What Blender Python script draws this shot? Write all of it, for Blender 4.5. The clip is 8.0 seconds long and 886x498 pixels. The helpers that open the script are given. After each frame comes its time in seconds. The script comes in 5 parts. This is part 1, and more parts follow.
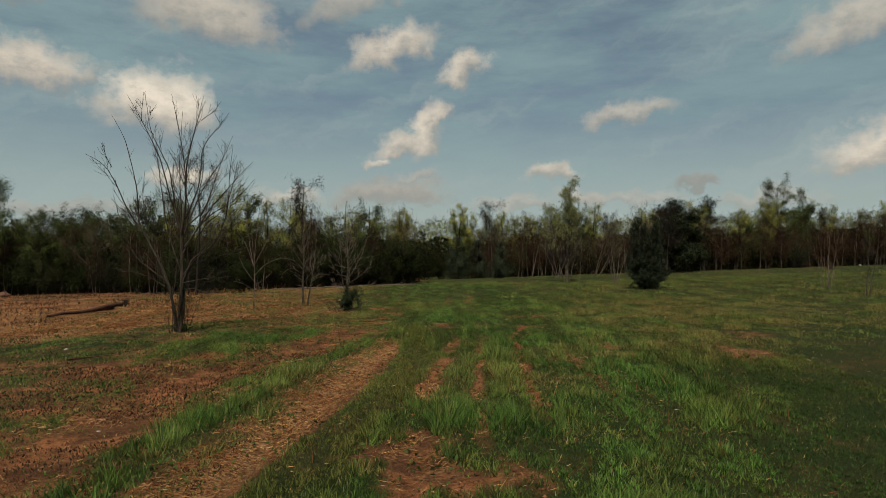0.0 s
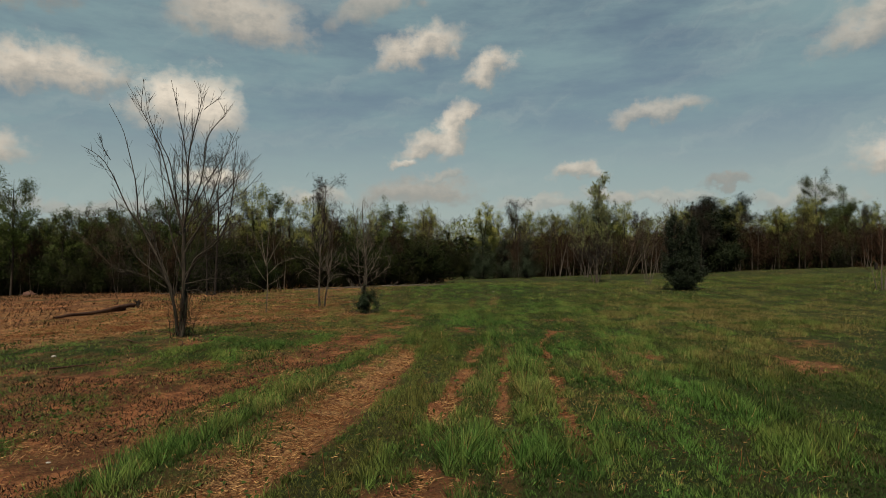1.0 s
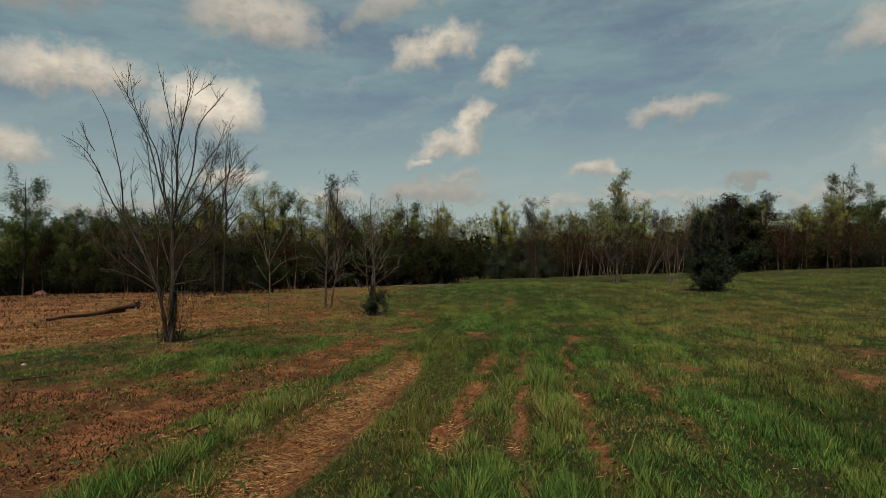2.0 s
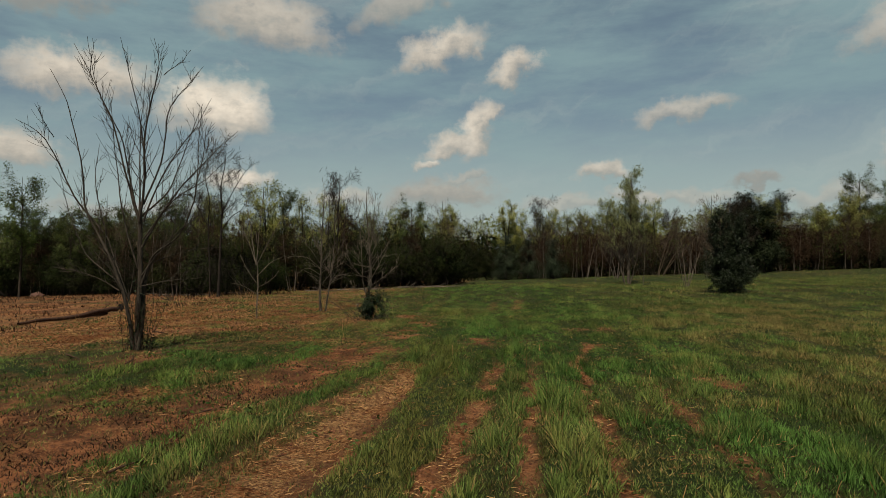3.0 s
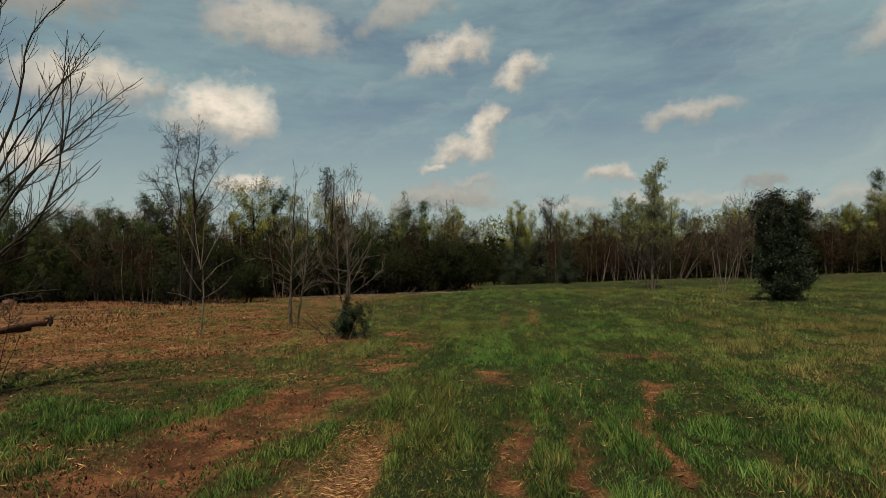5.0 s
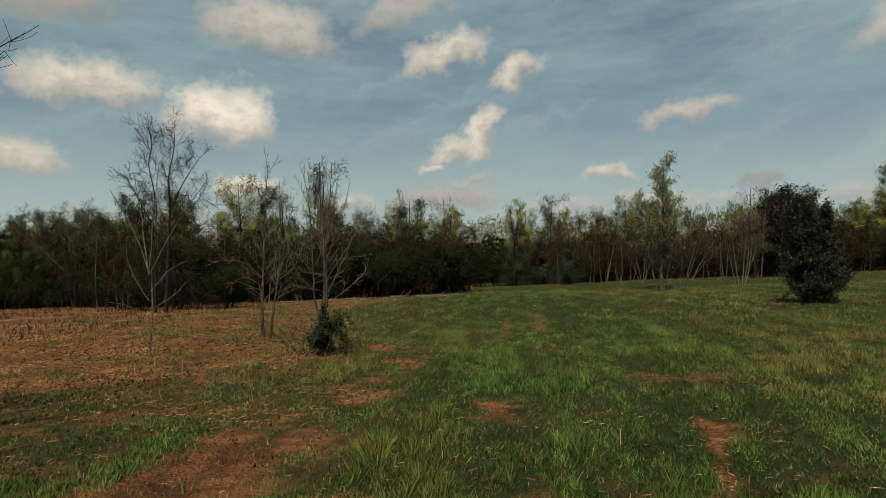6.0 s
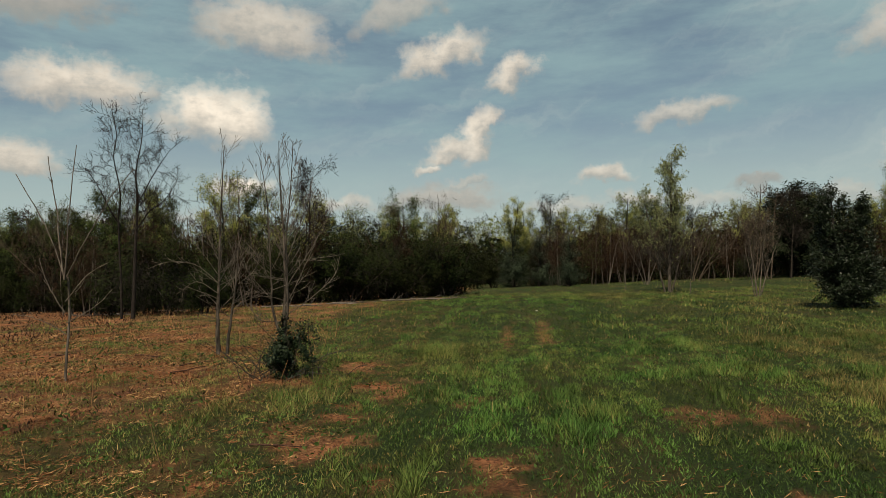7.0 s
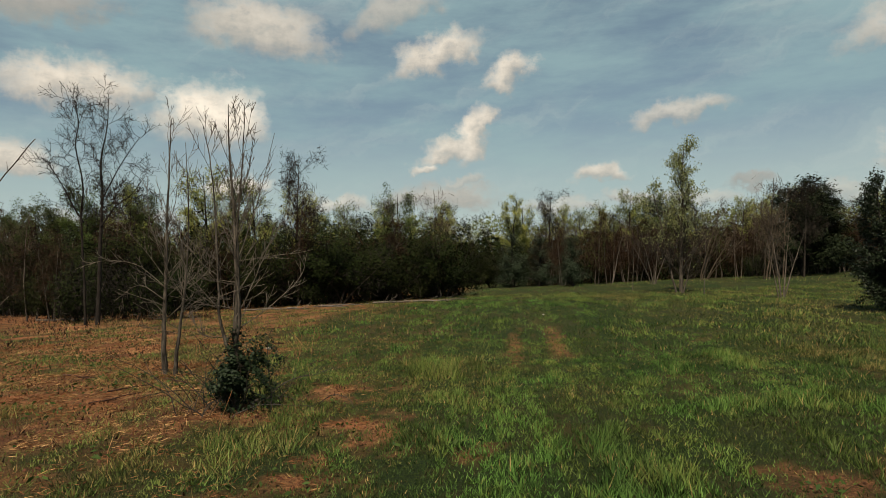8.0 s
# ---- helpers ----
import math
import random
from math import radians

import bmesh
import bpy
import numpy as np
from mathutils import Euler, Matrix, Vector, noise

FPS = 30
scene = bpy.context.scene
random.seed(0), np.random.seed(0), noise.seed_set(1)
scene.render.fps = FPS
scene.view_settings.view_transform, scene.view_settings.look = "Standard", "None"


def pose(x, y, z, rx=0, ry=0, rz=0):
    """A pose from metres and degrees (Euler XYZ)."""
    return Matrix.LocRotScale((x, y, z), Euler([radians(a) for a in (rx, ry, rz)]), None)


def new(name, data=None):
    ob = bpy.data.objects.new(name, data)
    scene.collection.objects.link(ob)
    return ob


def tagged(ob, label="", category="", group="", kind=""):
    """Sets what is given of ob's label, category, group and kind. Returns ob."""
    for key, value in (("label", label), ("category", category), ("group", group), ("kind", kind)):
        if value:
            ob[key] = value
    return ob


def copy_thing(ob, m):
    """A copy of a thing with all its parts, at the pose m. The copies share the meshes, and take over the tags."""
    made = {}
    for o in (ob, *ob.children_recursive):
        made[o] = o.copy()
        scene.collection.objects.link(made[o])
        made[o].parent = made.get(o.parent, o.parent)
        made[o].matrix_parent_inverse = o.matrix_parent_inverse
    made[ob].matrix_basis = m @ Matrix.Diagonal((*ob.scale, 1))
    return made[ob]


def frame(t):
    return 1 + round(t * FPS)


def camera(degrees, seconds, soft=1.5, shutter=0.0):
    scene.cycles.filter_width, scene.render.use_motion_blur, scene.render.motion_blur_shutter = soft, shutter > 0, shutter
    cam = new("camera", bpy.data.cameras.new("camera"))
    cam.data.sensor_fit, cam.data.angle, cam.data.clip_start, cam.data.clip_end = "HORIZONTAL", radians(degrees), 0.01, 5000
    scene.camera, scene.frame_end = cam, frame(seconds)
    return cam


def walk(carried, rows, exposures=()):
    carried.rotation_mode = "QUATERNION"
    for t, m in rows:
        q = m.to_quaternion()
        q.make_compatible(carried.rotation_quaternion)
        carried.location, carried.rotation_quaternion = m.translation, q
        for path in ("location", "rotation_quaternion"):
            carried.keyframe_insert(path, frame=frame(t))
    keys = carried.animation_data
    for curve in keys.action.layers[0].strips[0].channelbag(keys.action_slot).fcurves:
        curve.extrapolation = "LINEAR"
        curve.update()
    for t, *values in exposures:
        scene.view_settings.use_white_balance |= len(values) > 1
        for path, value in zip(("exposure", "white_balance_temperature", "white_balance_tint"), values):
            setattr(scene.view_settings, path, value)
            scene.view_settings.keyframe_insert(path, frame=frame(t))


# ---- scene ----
cam = camera(70.6, 8.0, 0.75)
METRES, EYE, TILT, LEAN, TURN = 18.0, 2.45, 0.0, 0.0, 0.0
ROWS = [
    (0.0, 0.0, 0.0, 0.0, 0.0, 0.0, -0.0),
    (0.5, 0.0041, 0.046, -0.0008, 1.09, -0.02, 0.01),
    (1.0, 0.0072, 0.0901, -0.0021, 2.39, -0.03, 0.03),
    (1.5, 0.0093, 0.1331, -0.003, 3.41, -0.07, 0.04),
    (3.0, 0.0156, 0.2764, -0.0101, 4.56, 0.04, 0.09),
    (3.5, 0.0159, 0.3381, -0.0124, 5.13, 0.19, 0.1),
    (4.0, 0.0142, 0.4055, -0.014, 5.17, 0.31, 0.13),
    (4.5, 0.0112, 0.4769, -0.0164, 5.16, 0.37, 0.15),
    (6.0, -0.0006, 0.6961, -0.0186, 5.02, 0.44, 0.7),
    (6.5, -0.0006, 0.7718, -0.0202, 4.75, 0.53, 0.81),
    (7.0, -0.0036, 0.8489, -0.0204, 4.75, 0.53, 0.81),
    (7.5, -0.0099, 0.9246, -0.021, 4.89, 0.53, 0.87),
    (8.0, -0.0162, 0.9981, -0.0236, 4.43, 0.48, 0.98),
]

EXPOSURES = ((0.0, 0.18, 7150, 10), (4.5, 0.26, 7150, 10), (6.0, 0.34, 7150, 10), (8.0, 0.52, 7150, 10))
walk(cam, [(t, pose(0, 0, EYE, TILT, LEAN, TURN) @ pose(METRES * x, METRES * y, METRES * z, 90 + pitch, roll, yaw)) for t, x, y, z, yaw, pitch, roll in ROWS], EXPOSURES)

# ---- light: sun behind the camera, blue spring sky with scattered cumulus ----
SUN_AZ, SUN_EL = 190.0, 58.0        # degrees from +y towards +x, and above the horizon
SUN_POWER, SKY_POWER = 5.0, 0.050
sun_data = bpy.data.lights.new("sun", "SUN")
sun_data.energy, sun_data.angle, sun_data.color = SUN_POWER, radians(0.6), (1.0, 0.93, 0.82)
sun = new("sun", sun_data)
sun_dir = Vector((math.sin(radians(SUN_AZ)) * math.cos(radians(SUN_EL)), math.cos(radians(SUN_AZ)) * math.cos(radians(SUN_EL)), math.sin(radians(SUN_EL))))
sun.rotation_mode = "QUATERNION"
sun.rotation_quaternion = sun_dir.to_track_quat("Z", "Y")
sun.location = sun_dir * 200


def build_world():
    world = bpy.data.worlds.new("spring_sky")
    scene.world = world
    world.use_nodes = True
    nt = world.node_tree
    nt.nodes.clear()

    def node(kind):
        return nt.nodes.new(kind)

    def vector_node(op):
        n = node("ShaderNodeVectorMath")
        n.operation = op
        return n

    def math_node(op, a, b=None, clamp=False):
        n = node("ShaderNodeMath")
        n.operation, n.use_clamp = op, clamp
        for k, v in enumerate((a, b)):
            if v is None:
                continue
            if isinstance(v, (int, float)):
                n.inputs[k].default_value = v
            else:
                nt.links.new(v, n.inputs[k])
        return n.outputs[0]

    def mix(fac, a, b):
        n = node("ShaderNodeMix")
        n.data_type = "RGBA"
        for k, v in ((0, fac), (6, a), (7, b)):
            if isinstance(v, (int, float, tuple)):
                n.inputs[k].default_value = v
            else:
                nt.links.new(v, n.inputs[k])
        return n.outputs[2]

    def ramp(value, lo, hi, to_lo=0.0, to_hi=1.0, smooth=True):
        n = node("ShaderNodeMapRange")
        n.interpolation_type = "SMOOTHSTEP" if smooth else "LINEAR"
        for k, v in enumerate((value, lo, hi, to_lo, to_hi)):
            if isinstance(v, (int, float)):
                n.inputs[k].default_value = v
            else:
                nt.links.new(v, n.inputs[k])
        return n.outputs[0]

    coord = node("ShaderNodeTexCoord").outputs["Generated"]
    split = node("ShaderNodeSeparateXYZ")
    nt.links.new(coord, split.inputs[0])
    az = math_node("MULTIPLY", math_node("ARCTAN2", split.outputs[0], split.outputs[1]), 180 / math.pi)
    el = math_node("MULTIPLY", math_node("ARCSINE", split.outputs[2]), 180 / math.pi)
    plane = node("ShaderNodeCombineXYZ")
    nt.links.new(az, plane.inputs[0]), nt.links.new(el, plane.inputs[1])

    def fbm(vec, scale, detail, rough, stretch=(1, 1, 1)):
        m = node("ShaderNodeMapping")
        m.inputs["Scale"].default_value = stretch
        nt.links.new(vec, m.inputs[0])
        n = node("ShaderNodeTexNoise")
        n.inputs["Scale"].default_value, n.inputs["Detail"].default_value, n.inputs["Roughness"].default_value = scale, detail, rough
        nt.links.new(m.outputs[0], n.inputs["Vector"])
        return n

    # billows bend the cloud outlines
    warp = fbm(plane.outputs[0], 0.34, 6, 0.58)
    shift = vector_node("SUBTRACT")
    nt.links.new(warp.outputs["Color"], shift.inputs[0])
    shift.inputs[1].default_value = (0.5, 0.5, 0.5)
    scaled = vector_node("MULTIPLY")
    nt.links.new(shift.outputs[0], scaled.inputs[0])
    scaled.inputs[1].default_value = (5.5, 4.2, 0)
    bent = vector_node("ADD")
    nt.links.new(plane.outputs[0], bent.inputs[0]), nt.links.new(scaled.outputs[0], bent.inputs[1])
    puffs = fbm(plane.outputs[0], 0.75, 7, 0.62, (0.8, 1.2, 1)).outputs["Fac"]

    ruffle = math_node("MULTIPLY", math_node("SUBTRACT", puffs, 0.5), 0.9)
    mask, lit = None, None
    clouds = []
    def cloud(*numbers):
        clouds.append(numbers)
    # azimuth, elevation, half width, half height, slope, density, whiteness
    cloud(-34.6, 13.9, 6.6, 2.8, 6, 1.0, 0.74)
    cloud(-24.6, 12.4, 5.3, 3.9, -4, 1.0, 1.05)
    cloud(-22.6, 6.2, 2.5, 1.6, 0, 0.95, 0.95)
    cloud(-20.2, 19.6, 6.6, 3.4, -10, 0.9, 0.58)
    cloud(-8.4, 21.4, 4.6, 2.6, 18, 0.7, 0.42)
    cloud(-4.4, 17.9, 4.8, 2.2, 20, 0.95, 0.74)
    cloud(1.9, 16.0, 2.9, 1.9, 12, 0.95, 0.76)
    cloud(-1.0, 11.3, 2.8, 2.3, 55, 0.95, 0.82)
    cloud(-3.4, 9.7, 3.9, 1.8, 20, 0.9, 0.7)
    cloud(-5.9, 8.1, 1.7, 0.8, 0, 0.8, 0.8)
    cloud(16.4, 11.7, 4.8, 1.5, 8, 0.72, 0.6)
    cloud(9.6, 6.8, 2.7, 1.2, 6, 0.85, 0.66)
    cloud(12.6, 4.8, 3.0, 1.3, 0, 0.7, 0.5)
    cloud(22.0, 5.7, 2.4, 0.8, 4, 0.7, 0.2)
    cloud(-39.4, 7.9, 4.2, 2.3, 0, 0.95, 0.66)
    cloud(-38.0, 19.4, 7.0, 2.8, 8, 0.85, 0.22)
    cloud(34.6, 7.9, 4.6, 2.6, 14, 0.95, 0.85)
    cloud(33.6, 17.0, 5.4, 2.8, 18, 0.8, 0.6)
    cloud(-4.8, 5.2, 6.0, 2.2, 0, 0.8, 0.34)
    cloud(-2.6, 6.6, 2.4, 0.9, 0, 0.6, 0.45)
    cloud(-14.0, 4.8, 3.4, 1.2, 0, 0.65, 0.6)
    cloud(6.0, 4.2, 5.0, 1.2, 0, 0.55, 0.5)
    cloud(17.5, 4.6, 4.0, 1.0, 0, 0.5, 0.5)
    cloud(28.0, 4.2, 5.0, 1.2, 0, 0.5, 0.45)
    cloud(-31.0, 3.5, 8.0, 1.2, 0, 0.55, 0.35)
    cloud(-80.0, 20.0, 12.0, 5.0, 5, 0.9, 0.8)
    cloud(75.0, 15.0, 12.0, 4.0, 5, 0.9, 0.8)
    cloud(120.0, 25.0, 14.0, 6.0, 5, 0.9, 0.8)
    cloud(-130.0, 18.0, 14.0, 6.0, 5, 0.9, 0.8)
    for a0, e0, hw, hh, slope, density, white in clouds:
        m = node("ShaderNodeMapping")
        m.vector_type = "TEXTURE"
        m.inputs["Location"].default_value = (a0, e0 - 0.25 * hh, 0)
        m.inputs["Rotation"].default_value = (0, 0, radians(slope))
        m.inputs["Scale"].default_value = (hw, hh, 1)
        nt.links.new(bent.outputs[0], m.inputs[0])
        part_y = node("ShaderNodeSeparateXYZ")
        nt.links.new(m.outputs[0], part_y.inputs[0])
        under = math_node("MULTIPLY", math_node("LESS_THAN", part_y.outputs[1], 0.0), 0.9)
        flat = node("ShaderNodeCombineXYZ")
        nt.links.new(part_y.outputs[0], flat.inputs[0])
        nt.links.new(math_node("MULTIPLY", part_y.outputs[1], math_node("ADD", under, 1.0)), flat.inputs[1])
        length = vector_node("LENGTH")
        nt.links.new(flat.outputs[0], length.inputs[0])
        ragged = math_node("ADD", length.outputs["Value"], ruffle)
        foot = ramp(part_y.outputs[1], -0.75, 0.1, 0.25, 1.0)
        body = math_node("MULTIPLY", ramp(ragged, 1.14, 0.45), math_node("MULTIPLY", foot, density))
        top = ramp(part_y.outputs[1], -0.5, 0.5, 0.35 * white, white)
        glow = math_node("MULTIPLY", body, top)
        mask = body if mask is None else math_node("MAXIMUM", mask, body)
        lit = glow if lit is None else math_node("MAXIMUM", lit, glow)
    shade = math_node("DIVIDE", lit, math_node("MAXIMUM", mask, 0.02), clamp=True)
    shade = math_node("MULTIPLY", shade, ramp(puffs, 0.25, 0.75, 0.66, 1.15))
    mask = math_node("MULTIPLY", mask, ramp(puffs, 0.2, 0.5, 0.7, 1.0), clamp=True)

    sky = node("ShaderNodeTexSky")
    sky.sky_type = "NISHITA"
    sky.sun_disc, sky.sun_elevation, sky.sun_rotation = False, radians(SUN_EL), radians(SUN_AZ)
    sky.air_density, sky.dust_density, sky.ozone_density = 1.0, 0.8, 1.0
    base = vector_node("SCALE")
    nt.links.new(sky.outputs[0], base.inputs[0])
    base.inputs["Scale"].default_value = SKY_POWER
    # thin high veil
    veil_noise = fbm(plane.outputs[0], 0.09, 6, 0.62, (0.5, 1.9, 1)).outputs["Fac"]
    veil = math_node("MULTIPLY", ramp(veil_noise, 0.34, 0.66, 0.3, 1.0), VEIL)
    colour = mix(veil, base.outputs[0], VEIL_COLOUR)
    # slanting wisps of high ice cloud
    slant = node("ShaderNodeMapping")
    slant.vector_type = "TEXTURE"
    slant.inputs["Rotation"].default_value = (0, 0, radians(17))
    nt.links.new(bent.outputs[0], slant.inputs[0])
    wisp = fbm(slant.outputs[0], 0.16, 6, 0.6, (0.28, 1.7, 1)).outputs["Fac"]
    colour = mix(math_node("MULTIPLY", ramp(wisp, 0.45, 0.78), 0.42), colour, WISP_COLOUR)
    colour = mix(ramp(el, 13.0, 0.5, 0.0, 0.75), colour, HAZE_COLOUR)
    tone = mix(shade, CLOUD_DARK, CLOUD_LIGHT)
    colour = mix(mask, colour, tone)
    back = node("ShaderNodeBackground")
    nt.links.new(colour, back.inputs[0])
    out = node("ShaderNodeOutputWorld")
    nt.links.new(back.outputs[0], out.inputs[0])


VEIL = 0.86
VEIL_COLOUR = (0.196, 0.306, 0.343, 1)
HAZE_COLOUR = (0.315, 0.398, 0.415, 1)
CLOUD_DARK = (0.185, 0.19, 0.19, 1)
CLOUD_LIGHT = (0.69, 0.645, 0.575, 1)
WISP_COLOUR = (0.33, 0.40, 0.41, 1)
build_world()


# ---- materials ----
def material(name):
    m = bpy.data.materials.new(name)
    m.use_nodes = True
    return m, m.node_tree, m.node_tree.nodes["Principled BSDF"]


def noise_node(nt, scale, detail=4, rough=0.6, vec=None, stretch=None):
    n = nt.nodes.new("ShaderNodeTexNoise")
    n.inputs["Scale"].default_value, n.inputs["Detail"].default_value, n.inputs["Roughness"].default_value = scale, detail, rough
    if vec is None:
        vec = nt.nodes.new("ShaderNodeNewGeometry").outputs["Position"]
    if stretch:
        m = nt.nodes.new("ShaderNodeMapping")
        m.inputs["Scale"].default_value = stretch
        nt.links.new(vec, m.inputs[0])
        vec = m.outputs[0]
    nt.links.new(vec, n.inputs["Vector"])
    return n.outputs["Fac"]


def mix_node(nt, fac, a, b, blend="MIX"):
    n = nt.nodes.new("ShaderNodeMix")
    n.data_type, n.blend_type = "RGBA", blend
    for k, v in ((0, fac), (6, a), (7, b)):
        if isinstance(v, (int, float)):
            n.inputs[k].default_value = v
        elif isinstance(v, tuple):
            n.inputs[k].default_value = (*v[:3], 1)
        else:
            nt.links.new(v, n.inputs[k])
    return n.outputs[2]


def range_node(nt, value, lo, hi, a=0.0, b=1.0):
    n = nt.nodes.new("ShaderNodeMapRange")
    n.interpolation_type = "SMOOTHSTEP"
    nt.links.new(value, n.inputs[0])
    for k, v in enumerate((lo, hi, a, b)):
        n.inputs[k + 1].default_value = v
    return n.outputs[0]


def bump_node(nt, bsdf, height, strength, distance):
    b = nt.nodes.new("ShaderNodeBump")
    b.inputs["Strength"].default_value, b.inputs["Distance"].default_value = strength, distance
    nt.links.new(height, b.inputs["Height"])
    nt.links.new(b.outputs[0], bsdf.inputs["Normal"])


def attribute(nt, name):
    a = nt.nodes.new("ShaderNodeAttribute")
    a.attribute_name = name
    return a.outputs["Fac"]


def island(nt):
    return nt.nodes.new("ShaderNodeNewGeometry").outputs["Random Per Island"]


def object_random(nt):
    return nt.nodes.new("ShaderNodeObjectInfo").outputs["Random"]


def bark(name, dark, light, scale=6.0):
    m, nt, b = material(name)
    local = nt.nodes.new("ShaderNodeTexCoord").outputs["Object"]
    streak = noise_node(nt, scale, 6, 0.65, local, (3, 3, 0.6))
    blotch = noise_node(nt, 1.3, 3, 0.5, local)
    c = mix_node(nt, range_node(nt, streak, 0.3, 0.7), dark, light)
    c = mix_node(nt, range_node(nt, blotch, 0.5, 0.75, 0, 0.5), c, tuple(1.5 * v + 0.01 for v in light))
    nt.links.new(c, b.inputs["Base Color"])
    b.inputs["Roughness"].default_value = 0.9
    b.inputs["Specular IOR Level"].default_value = 0.12
    bump_node(nt, b, streak, 0.6, 0.02)
    return m


def leaf(name, a, b_, c_, rough=0.5, glow=0.35, spec=0.4):
    m, nt, b = material(name)
    tint = mix_node(nt, island(nt), a, b_)
    tint = mix_node(nt, range_node(nt, object_random(nt), 0.35, 1.0, 0, 0.75), tint, c_)
    nt.links.new(tint, b.inputs["Base Color"])
    b.inputs["Roughness"].default_value = rough
    b.inputs["Specular IOR Level"].default_value = spec
    if glow:
        t = nt.nodes.new("ShaderNodeBsdfTranslucent")
        nt.links.new(tint, t.inputs[0])
        s = nt.nodes.new("ShaderNodeMixShader")
        s.inputs[0].default_value = glow
        nt.links.new(b.outputs[0], s.inputs[1]), nt.links.new(t.outputs[0], s.inputs[2])
        nt.links.new(s.outputs[0], nt.nodes["Material Output"].inputs[0])
    return m


def grass_material(name, dark, fresh, olive, dry):
    m, nt, b = material(name)
    patch = noise_node(nt, 0.8, 5, 0.65, None, (1.5, 0.35, 1))
    tone = attribute(nt, "tone")
    clump = noise_node(nt, 2.3, 4, 0.65, None, (1.2, 0.5, 1))
    c = mix_node(nt, range_node(nt, patch, 0.36, 0.62), tuple(0.55 * f + 0.45 * d for d, f in zip(dark, fresh)), fresh)
    c = mix_node(nt, range_node(nt, clump, 0.48, 0.68, 0, 0.45), c, olive)
    c = mix_node(nt, range_node(nt, noise_node(nt, 0.23, 4, 0.6), 0.45, 0.62, 0, 0.3), c, olive)
    # low-tone tufts go dark, colour in place of shadow between clumps
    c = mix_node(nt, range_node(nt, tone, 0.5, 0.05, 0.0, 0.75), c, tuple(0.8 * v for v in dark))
    c = mix_node(nt, attribute(nt, "dry"), c, dry)
    c = mix_node(nt, attribute(nt, "deep"), c, (0.105, 0.100, 0.026))
    # random blades nearly black, imitating shaded gaps beside lit blades
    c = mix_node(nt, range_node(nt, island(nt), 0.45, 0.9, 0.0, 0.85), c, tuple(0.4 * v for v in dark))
    nt.links.new(c, b.inputs["Base Color"])
    b.inputs["Roughness"].default_value = 0.6
    b.inputs["Specular IOR Level"].default_value = 0.08
    t = nt.nodes.new("ShaderNodeBsdfTranslucent")
    nt.links.new(c, t.inputs[0])
    s = nt.nodes.new("ShaderNodeMixShader")
    s.inputs[0].default_value = 0.25
    nt.links.new(b.outputs[0], s.inputs[1]), nt.links.new(t.outputs[0], s.inputs[2])
    nt.links.new(s.outputs[0], nt.nodes["Material Output"].inputs[0])
    return m


def straw_material(name, a, b_, c_):
    m, nt, b = material(name)
    c = mix_node(nt, range_node(nt, island(nt), 0.35, 1.0), a, b_)
    c = mix_node(nt, range_node(nt, noise_node(nt, 0.5, 4, 0.6), 0.4, 0.65), c, c_)
    nt.links.new(c, b.inputs["Base Color"])
    b.inputs["Roughness"].default_value = 0.8
    b.inputs["Specular IOR Level"].default_value = 0.1
    return m


def ground_material():
    m, nt, b = material("clay_field_soil")
    fine = noise_node(nt, 28, 6, 0.7)
    mid = noise_node(nt, 3.2, 5, 0.6)
    wide = noise_node(nt, 0.35, 4, 0.55)
    fibre = noise_node(nt, 16, 5, 0.7, None, (1.0, 4.0, 1.0))
    soil = mix_node(nt, range_node(nt, mid, 0.3, 0.7), (0.055, 0.017, 0.007), (0.29, 0.108, 0.046))
    soil = mix_node(nt, range_node(nt, fine, 0.45, 0.72), soil, (0.36, 0.165, 0.075))
    soil = mix_node(nt, range_node(nt, noise_node(nt, 0.9, 5, 0.65), 0.42, 0.58, 0.0, 0.72), soil, (0.034, 0.014, 0.007))
    straw = mix_node(nt, range_node(nt, fibre, 0.38, 0.68), (0.060, 0.023, 0.010), (0.47, 0.265, 0.118))
    c = mix_node(nt, attribute(nt, "straw"), soil, straw)
    # near-black under the grass: shade between the blades is put into this colour
    shaded_thatch = mix_node(nt, range_node(nt, fine, 0.3, 0.7), (0.007, 0.013, 0.003), (0.026, 0.042, 0.009))
    shaded_thatch = mix_node(nt, range_node(nt, wide, 0.45, 0.6, 0, 0.6), shaded_thatch, (0.036, 0.032, 0.011))
    c = mix_node(nt, attribute(nt, "cover"), c, shaded_thatch)
    nt.links.new(c, b.inputs["Base Color"])
    b.inputs["Roughness"].default_value = 0.95
    b.inputs["Specular IOR Level"].default_value = 0.1
    bump_node(nt, b, fine, 1.0, 0.09)
    return m


MAT_GROUND = ground_material()
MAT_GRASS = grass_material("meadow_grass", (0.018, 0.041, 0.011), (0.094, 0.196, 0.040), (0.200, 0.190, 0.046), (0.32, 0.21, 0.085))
MAT_STRAW = straw_material("dry_straw", (0.095, 0.036, 0.014), (0.47, 0.275, 0.120), (0.15, 0.058, 0.023))
MAT_BARK = bark("grey_bark", (0.0150, 0.0120, 0.0090), (0.0850, 0.0690, 0.0530))
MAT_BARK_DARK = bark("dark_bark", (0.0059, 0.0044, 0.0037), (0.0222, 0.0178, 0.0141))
MAT_BARK_PALE = bark("pale_bark", (0.0333, 0.0274, 0.0222), (0.1258, 0.1036, 0.0851))
MAT_SAPLING = bark("sapling_bark", (0.0300, 0.0240, 0.0180), (0.1250, 0.1030, 0.0800))
